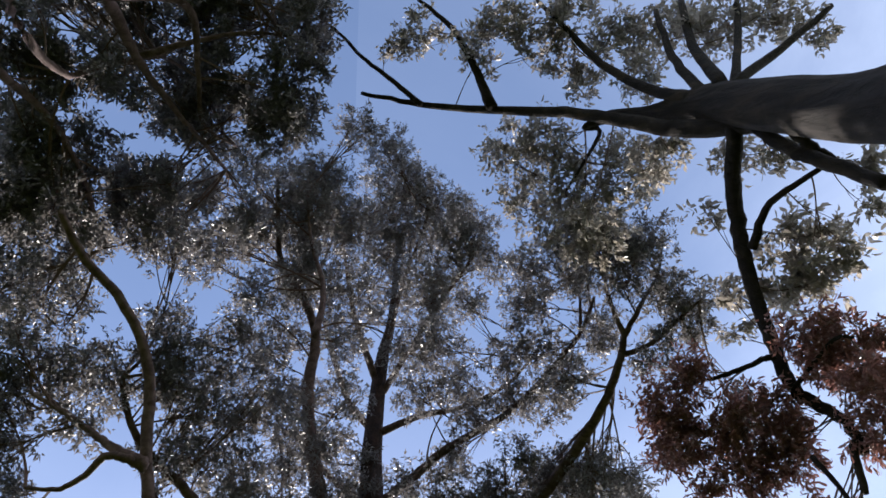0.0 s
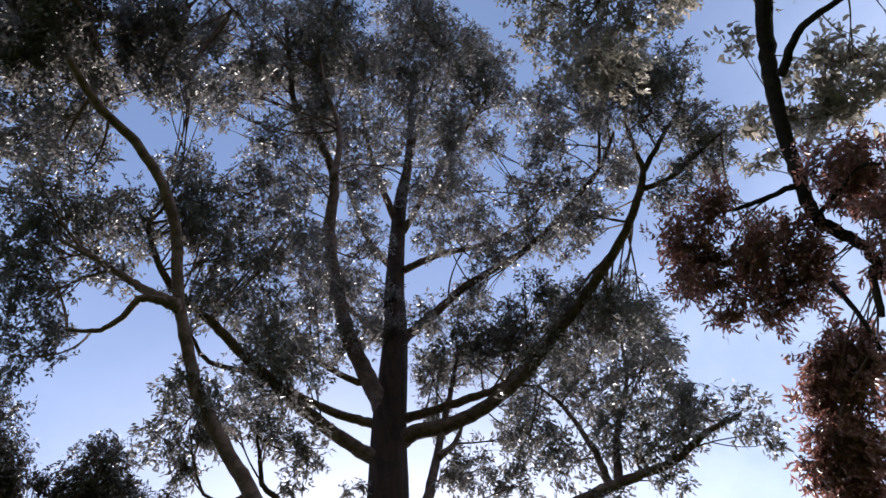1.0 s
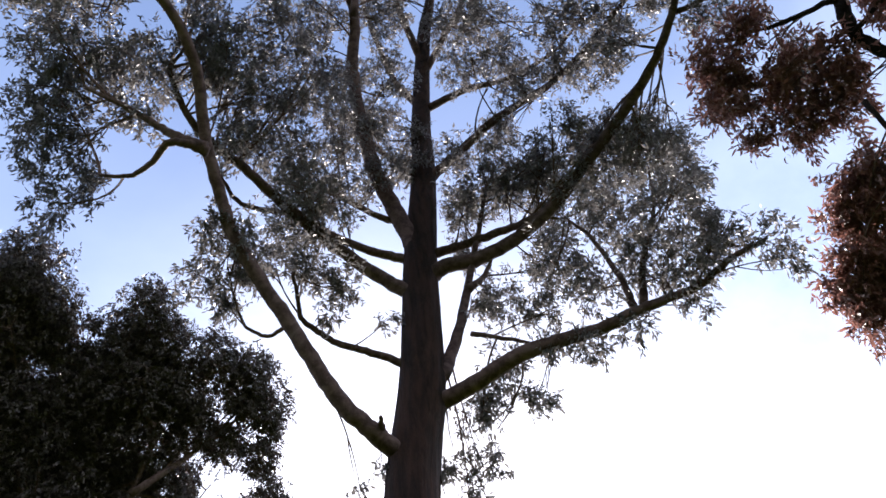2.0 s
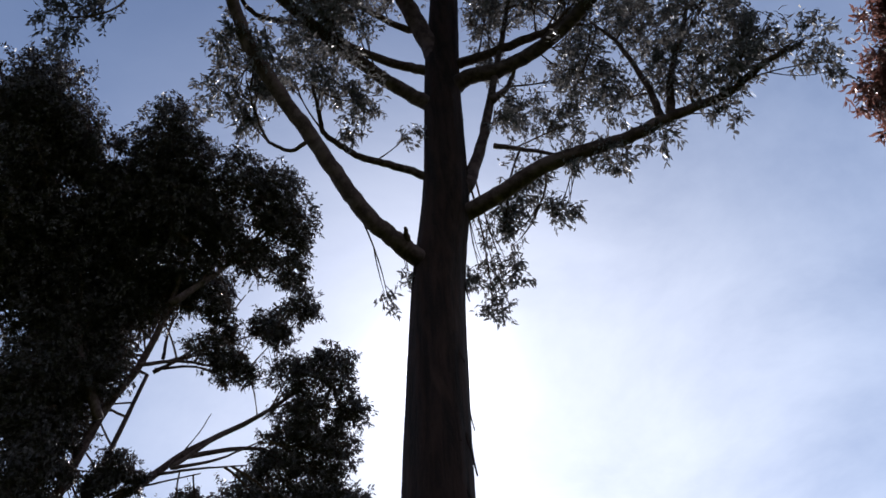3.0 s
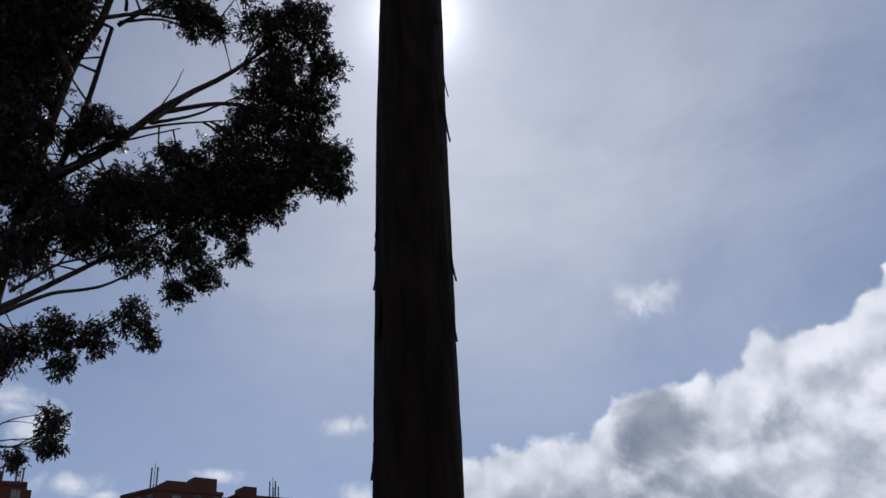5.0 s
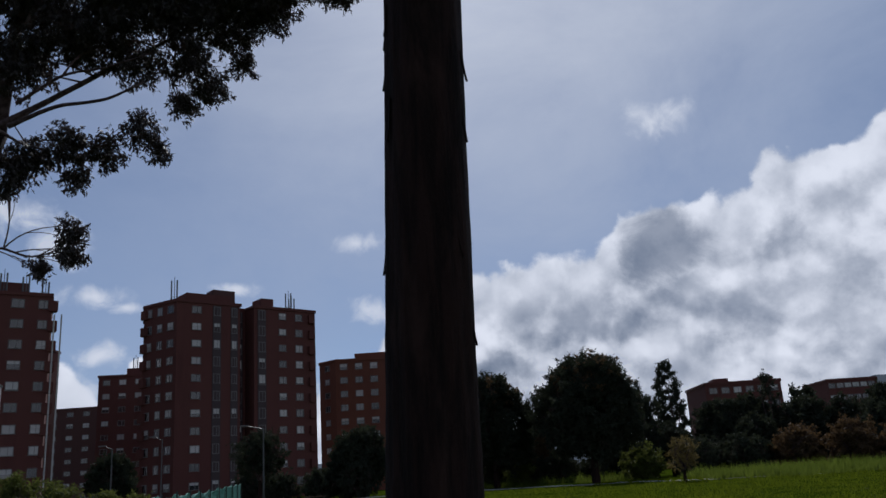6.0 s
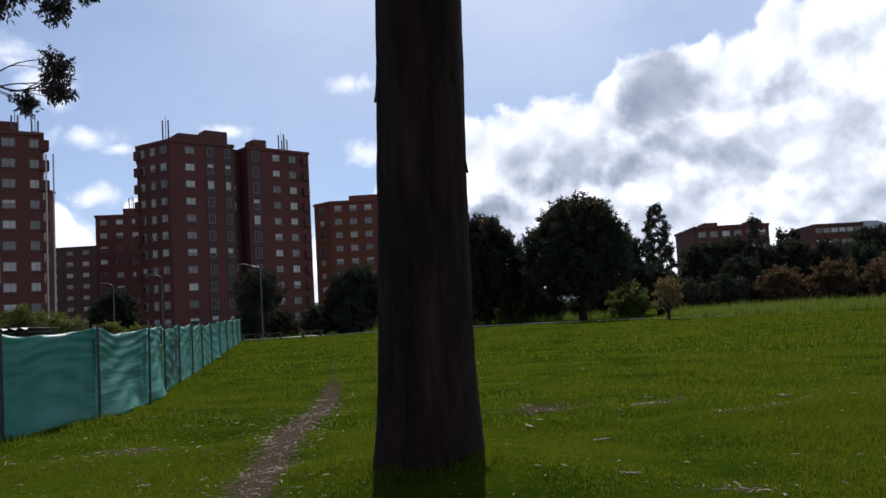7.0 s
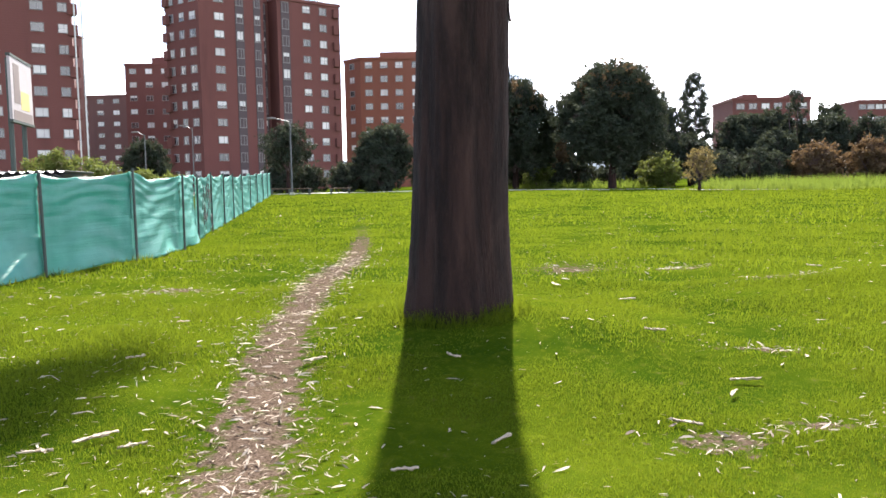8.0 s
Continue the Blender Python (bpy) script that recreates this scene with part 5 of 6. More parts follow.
# ---- park trees and shrubs ----
def shrub(name, label, mat, at, wide, tall, seed, length=0.30, width=0.15, trunk=0.0, cover=1.1, category="tree", shape=1.0, droop=0.3, split=None):
    """A crown of leaf clumps on a forked trunk; trunk: clear height below the crown."""
    rng = np.random.default_rng(seed)
    x, y = at
    g = float(ground_z(x, y))
    clumps = []
    count = int(24 + wide * 8)
    for k in range(count):
        v = (k + 0.5) / count
        a = k * 2.4 + rng.normal(0, 0.3)
        h = trunk + (tall - trunk) * (0.08 + 0.84 * v)
        if shape == 1.0:
            spread = math.sqrt(max(0.02, 1 - (abs(v - 0.42) / 0.62) ** 2.2))
            rad, r = wide * 0.40 * spread * rng.uniform(0.62, 1.0), wide * 0.125 * rng.uniform(0.8, 1.25)
            if k % 3 == 0:
                rad *= 0.45
        else:
            rad, r = wide * 0.42 * (0.85 * (1 - v) ** 0.55 + 0.12) * rng.uniform(0.5, 1.0), wide * 0.15 * rng.uniform(0.7, 1.1) * (1.1 - 0.6 * v)
        clumps.append((x + rad * math.cos(a), y + rad * math.sin(a), g + h, r))
    limbs = [([(x, y, g + trunk * 0.7), (x + rng.normal(0, wide * 0.06), y, g + (trunk + tall) / 2), (x + rng.normal(0, wide * 0.12), y, g + tall * 0.9)], 0.035 * wide * 0.5 + 0.03, 0.02)]
    for k in range(5):
        a = k * 1.257 + rng.normal(0, 0.3)
        limbs.append(([(x, y, g + trunk * 0.8), (x + wide * 0.15 * math.cos(a), y + wide * 0.15 * math.sin(a), g + trunk + (tall - trunk) * 0.3),
                       (x + wide * 0.32 * math.cos(a), y + wide * 0.32 * math.sin(a), g + trunk + (tall - trunk) * rng.uniform(0.45, 0.75))], 0.02 * wide * 0.5 + 0.03, 0.02))
    crowns = [("foliage", clumps, mat, length, width, cover, droop, "")]
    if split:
        # upper clumps repeated in a lighter leaf, to paint sun on the top
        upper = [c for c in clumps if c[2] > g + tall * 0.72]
        crowns.append(("sunlit_foliage", [(a, b, c + 0.15, r * 1.05) for a, b, c, r in upper], split, length, width, 0.35, droop, "russet leaf tips, sunlight given by leaf colour"))
    stem = [(x, y, g - 0.2), (x, y, g + max(0.3, trunk) * 0.6), (x + 0.02, y, g + max(0.4, trunk) + 0.3)]
    ob = tree(name, label, stem, limbs, crowns, seed, BARK, BARK_LIMB, (0.030 * wide + 0.04, 0.026 * wide + 0.03, 0.02 * wide + 0.02), (x, y, g))
    ob["category"] = category
    return ob


shrub("round_tree", "dense round-crowned dark tree on a short trunk", LEAF_PARK, (9.0, 68), 9.6, 9.8, 31, 0.22, 0.11, trunk=2.2, cover=3.4, split=LEAF_RUST_SUNLIT)
shrub("round_tree", "dark rounded tree, sunlit edge coloured rust", LEAF_PARK, (1.2, 73), 8.2, 9.4, 32, 0.22, 0.11, trunk=1.6, cover=3.2, split=LEAF_RUST_SUNLIT)
shrub("round_tree", "rusty-leaved tree between two dark ones", LEAF_RUST_SUNLIT, (4.9, 79), 5.0, 6.2, 39, 0.24, 0.12, trunk=1.0, cover=2.2)
shrub("conifer_tree", "tall narrow dark conifer behind the lawn", LEAF_PARK, (19.6, 86), 5.0, 12.4, 33, 0.24, 0.10, trunk=0.8, cover=3.0, shape=0.0)
shrub("conifer_tree", "thin wispy conifer beside a fuller one", LEAF_PARK, (16.1, 84), 2.4, 10.2, 37, 0.24, 0.09, trunk=0.8, cover=0.9, shape=0.0)
shrub("conifer_tree", "narrow conifer in front of brick flats", LEAF_PARK, (26.6, 77), 3.2, 9.2, 38, 0.24, 0.10, trunk=0.8, cover=2.2, shape=0.0)
shrub("street_tree", "small dark tree beside a lamp post", LEAF_PARK, (-18.0, 68), 5.2, 5.8, 34, 0.22, 0.10, trunk=2.2, cover=0.95)
shrub("street_tree", "broad dark tree in front of brick flats", LEAF_PARK, (-10.6, 74), 6.2, 6.0, 35, trunk=1.2, cover=2.2)
shrub("young_tree", "slim young tree with yellowing leaves", LEAF_YELLOW, (12.95, 55), 2.5, 2.8, 36, 0.14, 0.07, trunk=0.8, cover=0.38)
for k, (x, y, w, h) in enumerate([(15.4, 80, 4.5, 8.2), (22.2, 78, 6.0, 6.6), (25.0, 79, 6.0, 6.8), (30.7, 80, 3.8, 7.8), (32.8, 76, 4.2, 6.0), (39.0, 79, 8.0, 6.8), (45.0, 80, 8.0, 7.0), (12.5, 84, 5.0, 7.0), (-40, 90, 6.0, 6.0), (-4.5, 80, 5.5, 5.2), (38.6, 78, 5.4, 7.2), (4.5, 84, 5.5, 4.6), (12.0, 79, 4.5, 5.0), (-1.0, 86, 6.0, 5.0), (17.0, 76, 4.0, 4.6), (24.0, 74, 5.0, 4.8), (29.0, 76, 6.0, 6.0), (34.5, 73, 5.0, 5.0)]):
    shrub("park_tree", "dark leafy tree in the park's edge", LEAF_PARK, (x, y), w, h, 40 + k, 0.30, 0.15, trunk=0.8, cover=2.2)
for k, (x, y, w, h, mat) in enumerate([(-17.5, 73, 3.6, 2.4, LEAF_PARK), (-14.0, 73, 4.2, 2.5, LEAF_PARK), (-10.5, 71.5, 4.0, 3.0, LEAF_PARK), (-6.5, 74, 4.2, 2.6, LEAF_PARK),
                                      (-1.5, 75, 4.0, 2.2, LEAF_PARK), (4.6, 76, 4.0, 2.0, LEAF_PARK), (13.4, 71, 4.6, 2.6, LEAF_BRIGHT), (17.6, 70, 4.4, 2.6, LEAF_PARK), (21.8, 70, 4.6, 2.8, LEAF_PARK),
                                      (25.6, 69, 4.8, 3.3, LEAF_RUST_SUNLIT), (29.6, 68, 5.0, 3.6, LEAF_RUST_SUNLIT), (34.0, 67, 5.4, 3.8, LEAF_RUST_SUNLIT), (39.0, 68, 6.0, 3.6, LEAF_PARK), (9.5, 77, 4.0, 1.8, LEAF_PARK), (-20.5, 75, 4.5, 2.8, LEAF_PARK), (-12.2, 75, 4.5, 3.2, LEAF_PARK), (-3.8, 71.5, 3.6, 2.2, LEAF_PARK), (19.5, 73, 4.5, 3.0, LEAF_PARK), (1.0, 78, 4.5, 2.4, LEAF_PARK), (6.8, 76, 4.0, 2.6, LEAF_PARK), (3.4, 75, 3.6, 2.4, LEAF_BRIGHT)]):
    shrub("shrub", "low rounded shrub along the park edge", mat, (x, y), w, h, 60 + k, 0.28, 0.13, trunk=0.1, cover=1.3, category="shrub")
for k, (x, y, w, h) in enumerate([(-14.0, 27.4, 2.2, 2.3), (-15.8, 28.2, 2.4, 2.6), (-12.6, 28.0, 1.3, 1.9), (-17.4, 29.5, 2.2, 2.4), (-12.1, 29.2, 1.2, 1.8)]):
    shrub("shrub", "yellow-green shrub on the heap behind the fence", LEAF_BRIGHT, (x, y), w, h, 80 + k, 0.14, 0.05, trunk=0.9, cover=1.0, category="shrub")


def build_mound():
    rng = np.random.default_rng(17)
    verts, cols = [], 40
    for j in range(13):
        rr = j / 12
        for i in range(cols):
            a = 2 * math.pi * i / cols
            x, y = -14.9 + 3.9 * rr * math.cos(a) + 0.1 * rng.normal(), 28.2 + 2.6 * rr * math.sin(a) + 0.1 * rng.normal()
            verts.append((x, y, float(ground_z(x, y)) + 1.85 * (1 - rr ** 1.6) * (1 + 0.08 * rng.normal()) - 0.05))
    faces = [[j * cols + i, j * cols + (i + 1) % cols, (j + 1) * cols + (i + 1) % cols, (j + 1) * cols + i] for j in range(12) for i in range(cols)]
    faces.append(list(range(cols)))
    tagged(new("soil_heap", mesh_from("soil_heap", verts, faces, plain("heap_soil", (0.16, 0.11, 0.08), 0.95, 0, 2.0, 0.4, 0.5))),
           "brown heap of dug earth behind the fence", "soil heap")


build_mound()


def build_reeds():
    rng = np.random.default_rng(19)
    k = 26000
    x = rng.uniform(15, 46, k)
    y = rng.uniform(48, 66, k)
    keep = y > 53.5 - 0.32 * (x - 15) + 1.2 * np.sin(x * 0.9)
    x, y = x[keep], y[keep]
    x = np.concatenate([x, rng.uniform(-8, 15, 9000)])
    y = np.concatenate([y, rng.uniform(72.5, 82, 9000)])
    k = len(x)
    base = np.stack([x, y, ground_z(x, y) - 0.02], -1)
    lean = rng.normal(0, 0.3, (k, 3)) + (0, 0, 1.0)
    clump = 0.75 + 0.35 * np.sin(1.3 * x) * np.sin(0.9 * y + x)
    tall = (rng.uniform(0.4, 1.0, k) * clump * 1.1)[:, None]
    side = unit(np.cross(lean, rng.normal(0, 1, (k, 3)))) * 0.035
    tri = np.stack([base - side, base + side, base + unit(lean) * tall], 1)
    tagged(new("tall_grass", quads_mesh("tall_grass", tri, REED, 3)), "bank of tall bright green grass", "grass", kind="stuff")


build_reeds()


# ---- brick towers ----
def window_meshes(w, h):
    bm = bmesh.new()
    t = 0.09
    box(bm, (0, 0, h / 2 - t / 2), (w, 0.14, t))
    box(bm, (0, 0, -h / 2 + t / 2), (w + 0.1, 0.22, t))
    for sx in (-1, 1):
        box(bm, (sx * (w / 2 - t / 2), 0, 0), (t, 0.14, h - 2 * t))
    box(bm, (w * 0.08, 0, 0), (t * 0.7, 0.10, h - 2 * t))
    frame_me = bpy.data.meshes.new("window")
    bm.to_mesh(frame_me)
    bm.free()
    frame_me.materials.append(FRAME_PALE)
    bm = box(bmesh.new(), (0, 0.01, 0), (w - 2 * t, 0.03, h - 2 * t))
    pane_me = bpy.data.meshes.new("pane")
    bm.to_mesh(pane_me)
    bm.free()
    pane_me.materials.append(GLASS)
    return frame_me, pane_me


WINDOWS, BLINDS = {}, {}


def tower(name, label, foot, tall, storeys, edges, brick, roofs=(), masts=(), first=1.6, group=""):
    """foot: plan corners, clockwise seen from above, in order along the front; edges: (corner index, [(share along, width, height)])."""
    ob = thing(name, label, "apartment building", group)
    count = len(foot)
    verts = [(x, y, z) for z in (-0.5, tall) for x, y in foot]
    faces = [[i, (i + 1) % count, (i + 1) % count + count, i + count] for i in range(count)]
    faces += [list(range(count, 2 * count)), list(range(count))[::-1]]
    wall = mesh_from("wall", verts, faces, brick)
    bm = bmesh.new()
    bm.from_mesh(wall)
    bmesh.ops.recalc_face_normals(bm, faces=bm.faces)
    bm.to_mesh(wall)
    bm.free()
    part("wall", wall, brick, ob)
    storey = (tall - first) / storeys
    for i in range(count):
        (ax, ay), (bx, by) = foot[i], foot[(i + 1) % count]
        a, b = Vector((ax, ay, 0)), Vector((bx, by, 0))
        turn = Matrix.Rotation(math.atan2(by - ay, bx - ax), 4, "Z")
        part("parapet", box(bmesh.new(), (a + b) / 2 + Vector((0, 0, tall + 0.1)), ((b - a).length + 0.3, 0.35, 0.5), 0.04, turn), brick, ob)
    for i, cols in edges:
        (ax, ay), (bx, by) = foot[i], foot[(i + 1) % count]
        a, b = Vector((ax, ay, 0)), Vector((bx, by, 0))
        turn = Matrix.Rotation(math.atan2(by - ay, bx - ax), 4, "Z")
        out = turn @ Vector((0, -1, 0))
        for share, w, h in cols:
            if h > 1.6:
                # dark panels link the tall windows of a stair or living-room column
                part("spandrel_strip", box(bmesh.new(), a + (b - a) * share + out * 0.01 + Vector((0, 0, (first + tall) / 2)), (w + 0.15, 0.10, tall - first - 0.6), 0.01, turn), SPANDREL, ob, "dark glazed vertical strip")
        for s in range(storeys):
            z = first + storey * (s + 0.55)
            for share, w, h in cols:
                w, h = round(w * 0.86, 2), round(h * 0.84, 2)
                key = (w, h)
                if key not in WINDOWS:
                    WINDOWS[key] = window_meshes(w, h)
                win = new("window", WINDOWS[key][0])
                win.parent = ob
                win.matrix_basis = Matrix.Translation(a + (b - a) * share + out * 0.03 + Vector((0, 0, z))) @ turn
                pane = new("pane", WINDOWS[key][1])
                pane.parent = win
                drawn = (s * 7 + i * 5 + int(share * 40) * 3) % 9
                if drawn < 3:
                    # a roller blind drawn part of the way down
                    if (key, drawn) not in BLINDS:
                        drop = (0.35, 0.5, 0.8)[drawn] * h
                        me = bpy.data.meshes.new("blind")
                        bm = box(bmesh.new(), (0, -0.035, h / 2 - 0.09 - drop / 2 + 0.02), (w - 0.2, 0.02, drop - 0.04))
                        bm.to_mesh(me)
                        bm.free()
                        me.materials.append(BLIND)
                        BLINDS[(key, drawn)] = me
                    new("blind", BLINDS[(key, drawn)]).parent = win
    for x, y, w, d, h, ang in roofs:
        part("roof_house", box(bmesh.new(), (x, y, tall + h / 2), (w, d, h), 0.05, Matrix.Rotation(radians(ang), 4, "Z")), brick, ob)
    for x, y, z0, z1 in masts:
        bm = bmesh.new()
        rod(bm, (x, y, z0), (x, y, z1), 0.06, 0.04, 6)
        for dx in (-0.45, 0.4):
            rod(bm, (x + dx, y, z0 + 0.4), (x + dx, y, z1 - 0.6), 0.11, 0.11, 6)
        rod(bm, (x - 0.5, y, z0 + 0.8), (x + 0.5, y, z0 + 0.8), 0.03, 0.03, 6)
        part("antenna", bm, STEEL, ob, "roof antenna mast")
    return ob


def along(a, b, s, out=0.0):
    d = (Vector((*b, 0)) - Vector((*a, 0)))
    nrm = Vector((d.y, -d.x, 0)).normalized()
    q = Vector((*a, 0)) + d * s + nrm * out
    return q.x, q.y


C0, CR, CL = (-42.6, 115.0), (-25.5, 130.6), (-48.9, 118.5)
front = [C0, along(C0, CR, 0.43), along(C0, CR, 0.43, -3.0), along(C0, CR, 0.53, -3.0), along(C0, CR, 0.53), CR, (-33.0, 139.0), (-53.2, 129.0), CL]
big = tower("apartment_tower", "tall red brick apartment tower with rows of windows", front, 29.3, 11,
            [(0, [(0.30, 1.7, 1.3), (0.62, 1.2, 1.7), (0.90, 1.0, 1.7)]), (2, [(0.5, 1.3, 1.9)]), (4, [(0.12, 1.3, 1.9), (0.45, 1.5, 1.3), (0.72, 1.5, 1.4)]),
             (8, [(0.18, 1.2, 1.5), (0.50, 1.2, 1.5), (0.82, 1.5, 1.4)])], BRICK,
            [(*along(C0, CR, 0.22, -2.5), 7.0, 4.0, 1.5, 42), (*along(C0, CR, 0.64, -2.0), 2.2, 3.0, 1.7, 42)],
            [(*along(C0, CR, 0.0, -1.2), 29.3, 33.2), (*along(C0, CR, 0.82, -1.2), 29.3, 33.0), (*along(C0, CR, 0.87, -2.2), 29.3, 32.4)])
part("chimney", box(bmesh.new(), (-38.3, 121.6, 30.5), (3.6, 2.5, 2.4), 0.05, Matrix.Rotation(radians(42), 4, "Z")), BRICK_DARK, big)
for s in range(11):
    z = 1.6 + (29.3 - 1.6) / 11 * (s + 0.5)
    for q, ang in ((along(CL, C0, 0.06, 0.05), -29), (along(C0, CR, 0.965, 0.0), 42)):
        part("bay", box(bmesh.new(), (*q, z), (1.1, 1.0, 1.35), 0.05, Matrix.Rotation(radians(ang), 4, "Z")), BRICK, big, "projecting corner bay")

TR, TLe = (-54.8, 102.8), (-78.0, 86.4)
left = tower("apartment_tower", "tall red brick tower with pale pipes at its corner", [TLe, TR, (-57.0, 107.0), (-59.5, 112.0), (-88.0, 98.0)], 28.2, 10,
             [(0, [(0.28, 1.8, 1.4), (0.48, 1.8, 1.4), (0.68, 1.8, 1.4), (0.86, 1.8, 1.4), (0.965, 1.4, 1.4)]), (1, [(0.5, 1.4, 1.4)])], BRICK,
             [(-60.5, 103.0, 4.0, 3.0, 2.0, 35)], [(-58.0, 102.0, 28.2, 31.5), (-60.2, 100.6, 28.2, 31.8), (-56.2, 103.6, 28.2, 31.0)])
for s in range(10):
    z = 1.6 + 2.66 * (s + 0.5)
    part("bay", box(bmesh.new(), (-54.9, 103.2, z), (1.2, 1.3, 1.4), 0.05, Matrix.Rotation(radians(35), 4, "Z")), BRICK, left, "projecting corner bay")
for x, y in ((-53.9, 101.9), (-53.1, 102.2)):
    part("downpipe", rod(bmesh.new(), (x, y, 0), (x, y, 25.5), 0.10, 0.10, 8), POLE_WHITE, left, "pale vertical pipe")
tower("far_tower", "distant red brick tower between larger ones", [(-74.8, 160), (-62.0, 162), (-60.0, 175), (-76.0, 174)], 25.6, 9,
      [(0, [(0.12, 1.6, 1.3), (0.36, 1.6, 1.3), (0.6, 1.6, 1.3)])], BRICK, [(-69.0, 166, 4.0, 4.0, 2.0, 5)], [(-69.5, 165, 25.6, 30.5)])
tower("far_tower", "slim distant brick tower beside larger block", [(-85.5, 146), (-82.3, 148), (-83.0, 160), (-90.0, 158)], 31.0, 11,
      [(0, [(0.3, 1.4, 1.3), (0.75, 1.4, 1.3)])], BRICK)
tower("far_flats", "low distant brick flats with grey roofline", [(-110.0, 190), (-84.0, 190), (-84.0, 202), (-110.0, 202)], 23.0, 8,
      [(0, [(s, 1.8, 1.3) for s in (0.12, 0.27, 0.42, 0.57, 0.72, 0.87)])], BRICK_DARK)
tower("orange_flats", "orange brick apartment block with stepped roof", [(-29.0, 152), (-25.5, 149), (-13.0, 150), (-8.0, 152), (-8.0, 166), (-29.0, 166)], 23.8, 9,
      [(0, [(0.5, 1.5, 1.3)]), (1, [(0.12, 1.6, 1.4), (0.34, 1.6, 1.4), (0.56, 1.6, 1.4), (0.80, 1.6, 1.4)])], BRICK_ORANGE, [(-18.0, 156, 9.0, 6.0, 1.8, 0), (-23.5, 156, 4.0, 6.0, 0.9, 0)])
tower("far_flats", "long brick flats behind the park trees", [(41.0, 150), (54.8, 151), (54.8, 166), (41.0, 164)], 15.0, 5,
      [(0, [(s, 1.7, 1.3) for s in (0.10, 0.26, 0.42, 0.58, 0.74, 0.90)])], BRICK, [(44.6, 154, 2.6, 4.0, 1.1, 0), (52.8, 154, 2.8, 3.0, 1.0, 0)])
tower("far_flats", "reddish far flats at the hill's foot", [(76.0, 182), (87.0, 183), (87.0, 196), (76.0, 196)], 16.9, 6,
      [(0, [(s, 1.8, 1.3) for s in (0.08, 0.24, 0.4, 0.56, 0.72, 0.88)])], BRICK)


# ---- park furniture ----
def lamp_post(x, y, tall, arm=1.2):
    g = float(ground_z(x, y))
    ob = thing("street_lamp", "slim grey street lamp on a tall pole", "street lamp", "park lamps", at=(x, y, g))
    part("pole", rod(bmesh.new(), (0, 0, -0.1), (0, 0, tall), 0.07, 0.045, 10), STEEL, ob)
    part("base", box(bmesh.new(), (0, 0, 0.05), (0.35, 0.35, 0.3), 0.03), CONCRETE, ob)
    part("arm", rod(bmesh.new(), (0, 0, tall - 0.05), (-arm, 0, tall + 0.25), 0.04, 0.03, 8), STEEL, ob)
    part("lamp_head", box(bmesh.new(), (-arm - 0.2, 0, tall + 0.27), (0.7, 0.24, 0.12), 0.04), FRAME_PALE, ob, "pale lamp head")
    return ob


lamp_post(-15.75, 60.5, 5.5)
lamp_post(-33.0, 74.0, 5.6, 0.7)
lamp_post(-30.0, 78.0, 6.4, 0.7)


def bench(x, y, turn):
    g = float(ground_z(x, y))
    ob = thing("park_bench", "low backless dark wooden park bench", "bench", "park benches")
    for k in range(3):
        part("seat_plank", box(bmesh.new(), (0, -0.16 + 0.16 * k, 0.46), (1.7, 0.13, 0.06), 0.012), BENCH_WOOD, ob)
    for sx in (-0.7, 0.7):
        part("leg", box(bmesh.new(), (sx, 0, 0.2), (0.12, 0.42, 0.46), 0.015), POLE_DARK, ob)
    ob.matrix_world = pose(x, y, g, 0, 0, turn)
    return ob


bench(-15.4, 61.6, 5)
bench(-12.4, 62.0, 2)
bench(-17.2, 62.6, 30)


def build_billboard():
    ob = thing("billboard", "weathered roadside billboard on a dark steel frame", "billboard")
    a, b = Vector((-20.9, 33.8, 4.3)), Vector((-22.1, 37.4, 4.0))
    ang = math.atan2(b.y - a.y, b.x - a.x)
    turn = Matrix.Rotation(ang, 4, "Z")
    mid = (a + b) / 2
    g = float(ground_z(mid.x, mid.y))
    part("panel", box(bmesh.new(), (mid.x, mid.y, 5.75), ((b - a).length, 0.12, 2.9), 0.02, turn), POSTER, ob, "pale faded printed sheet")
    out = turn @ Vector((0, -1, 0))
    for s, z, w, h, ink in ((0.5, 4.62, 3.3, 0.42, POSTER_DARK), (0.62, 5.35, 1.5, 0.8, POSTER_YELLOW), (0.25, 6.0, 1.0, 1.7, POSTER_DARK)):
        q = a.lerp(b, s) + out * 0.068
        part("print", box(bmesh.new(), (q.x, q.y, z), (w, 0.008, h), 0, turn), ink, ob, "printed colour block")
    for s in (0.2, 0.8):
        q = a.lerp(b, s) - out * 0.2
        part("post", rod(bmesh.new(), (q.x, q.y, g - 0.2), (q.x, q.y, 7.1), 0.11, 0.11, 8), POLE_DARK, ob)
    for z in (4.35, 7.15):
        part("rail", box(bmesh.new(), (mid.x, mid.y, z), ((b - a).length + 0.1, 0.18, 0.12), 0.01, turn), POLE_DARK, ob)


build_billboard()


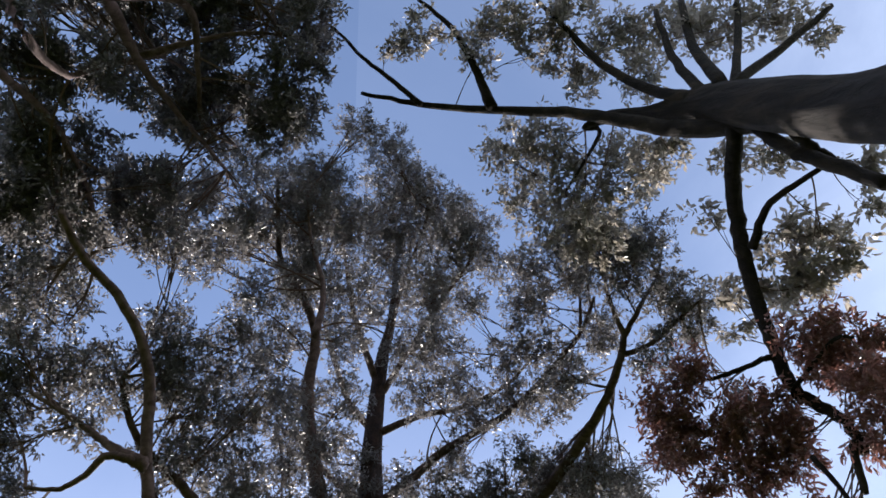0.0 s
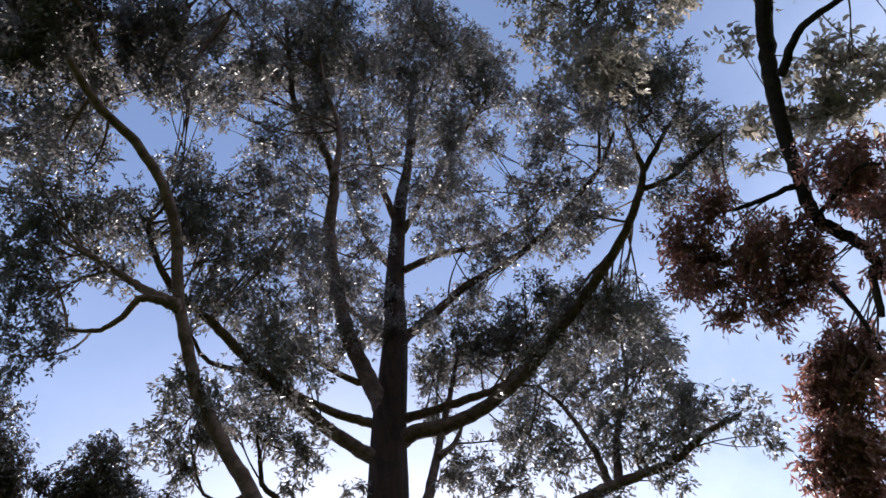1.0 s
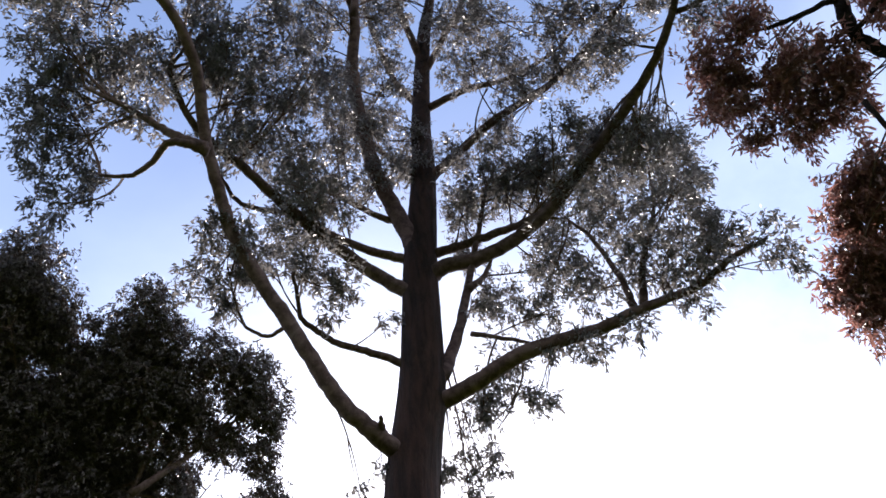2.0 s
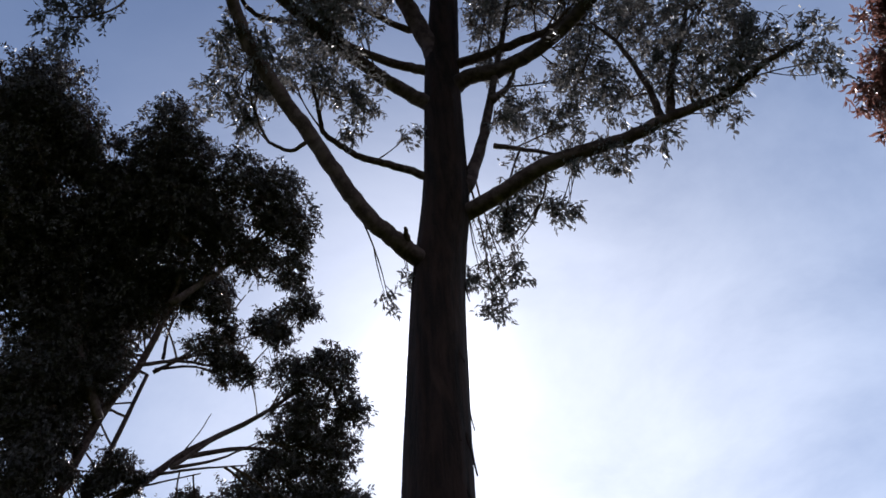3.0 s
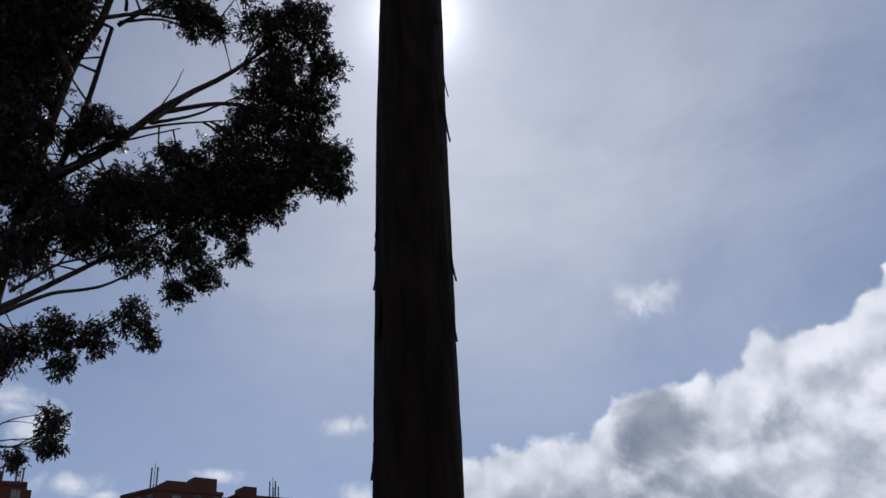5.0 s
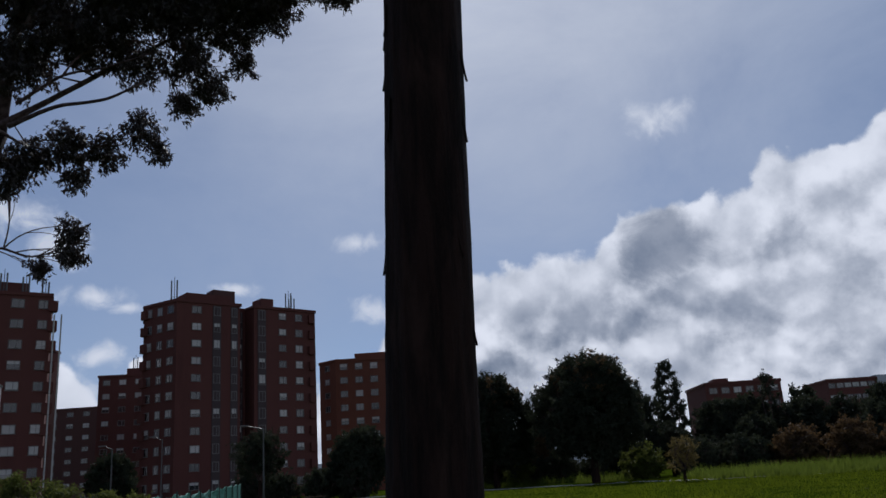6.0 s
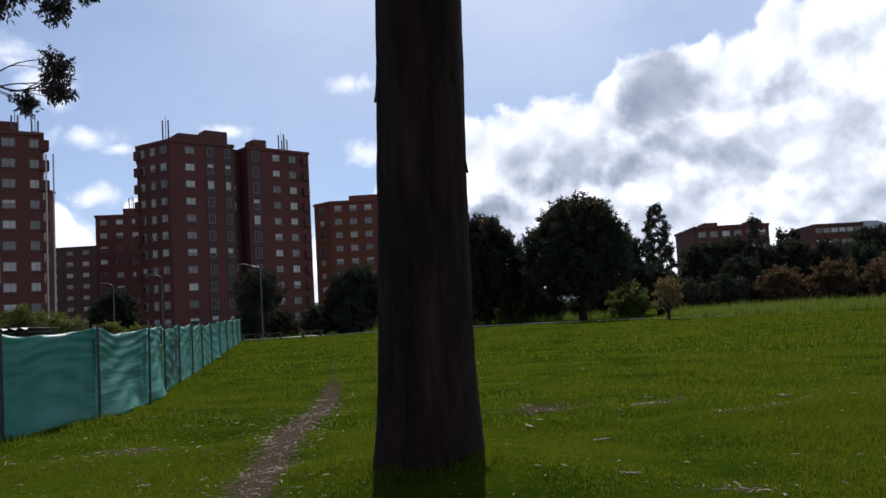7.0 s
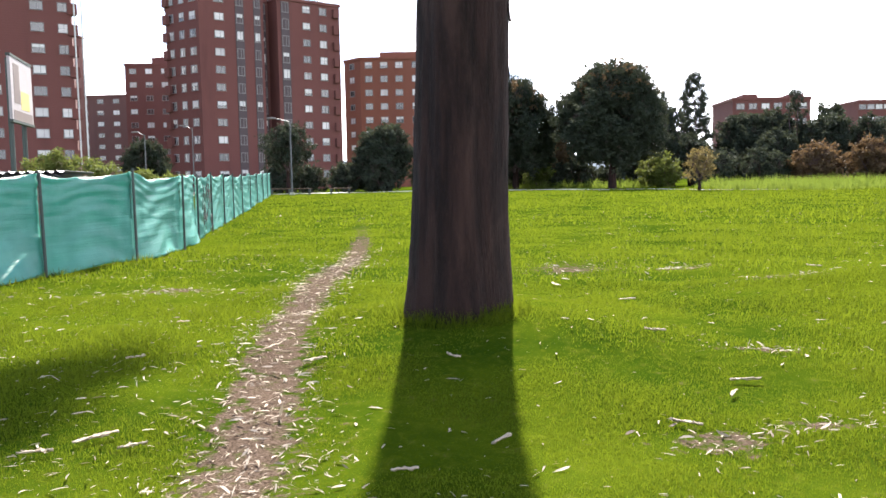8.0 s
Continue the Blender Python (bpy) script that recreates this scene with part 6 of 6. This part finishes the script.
def build_sheets():
    ob = thing("sheet_stack", "stack of grey corrugated sheets behind the fence", "building material")
    for k in range(4):
        verts, cols = [], 40
        for j in (0, 1):
            for i in range(cols + 1):
                u = i / cols
                verts.append((-14.6 + 3.2 * u + 0.05 * k, 20.8 + 1.5 * j - 0.4 * u, 1.55 + 0.10 * k + 0.035 * math.sin(u * 70) - 0.04 * j))
        faces = [[i, i + 1, cols + 2 + i, cols + 1 + i] for i in range(cols)]
        sheet = part("sheet", mesh_from("sheet", verts, faces, STEEL), STEEL, ob)
        sheet.modifiers.new("thick", "SOLIDIFY").thickness = 0.01
    for x in (-14.2, -11.9):
        part("trestle", box(bmesh.new(), (x, 21.4, 0.72), (0.15, 1.3, 1.55), 0.02), BENCH_WOOD, ob)


build_sheets()


def bark_piece(x, y, length, turn, seed):
    """A curled strip of shed bark lying in the grass."""
    rng = np.random.default_rng(seed)
    verts, cols, rows = [], 6, 9
    wide = length * rng.uniform(0.10, 0.16)
    for j in range(rows):
        u = j / (rows - 1)
        taper = 0.35 + 0.65 * math.sin(math.pi * min(0.97, 0.12 + 0.8 * u))
        for i in range(cols):
            a = (i / (cols - 1) - 0.5) * 2.2
            verts.append(((u - 0.5) * length, wide * taper * math.sin(a) * 0.6 + 0.08 * length * math.sin(2.6 * u), wide * 0.5 * (1 - math.cos(a)) + 0.05 * length * u * u + 0.004 * rng.normal()))
    faces = [[j * cols + i, j * cols + i + 1, (j + 1) * cols + i + 1, (j + 1) * cols + i] for j in range(rows - 1) for i in range(cols - 1)]
    ob = new("bark_piece", mesh_from("bark_piece", verts, faces, SHED_BARK, True))
    ob.modifiers.new("thick", "SOLIDIFY").thickness = 0.006
    ob.matrix_world = pose(x, y, float(ground_z(x, y)) + 0.028, 0, 0, turn)
    return tagged(ob, "pale curled strip of shed bark on the grass", "bark", "fallen bark strips")


SHED_BARK = plain("shed_bark", (0.34, 0.27, 0.20), 0.8, 0, 6.0, 0.35)
for k, (x, y, length, turn) in enumerate([(-2.27, 4.28, 0.4, 40), (0.71, 11.01, 0.35, 115), (1.62, 5.55, 0.33, -5), (1.46, 5.23, 0.25, 60), (-0.02, 4.42, 0.28, 50), (-0.37, 5.87, 0.25, 130), (-0.49, 3.82, 0.22, 5), (-2.02, 4.19, 0.25, 30), (-3.22, 7.91, 0.2, 10), (-3.0, 6.36, 0.25, 20), (4.06, 10.97, 0.3, 150), (1.03, 4.65, 0.3, 150), (1.22, 6.65, 0.28, 160), (-1.42, 5.96, 0.3, 30), (-2.49, 4.05, 0.3, 10), (1.35, 9.01, 0.3, 0)]):
    bark_piece(x, y, 0.62 * length, turn, 200 + k)
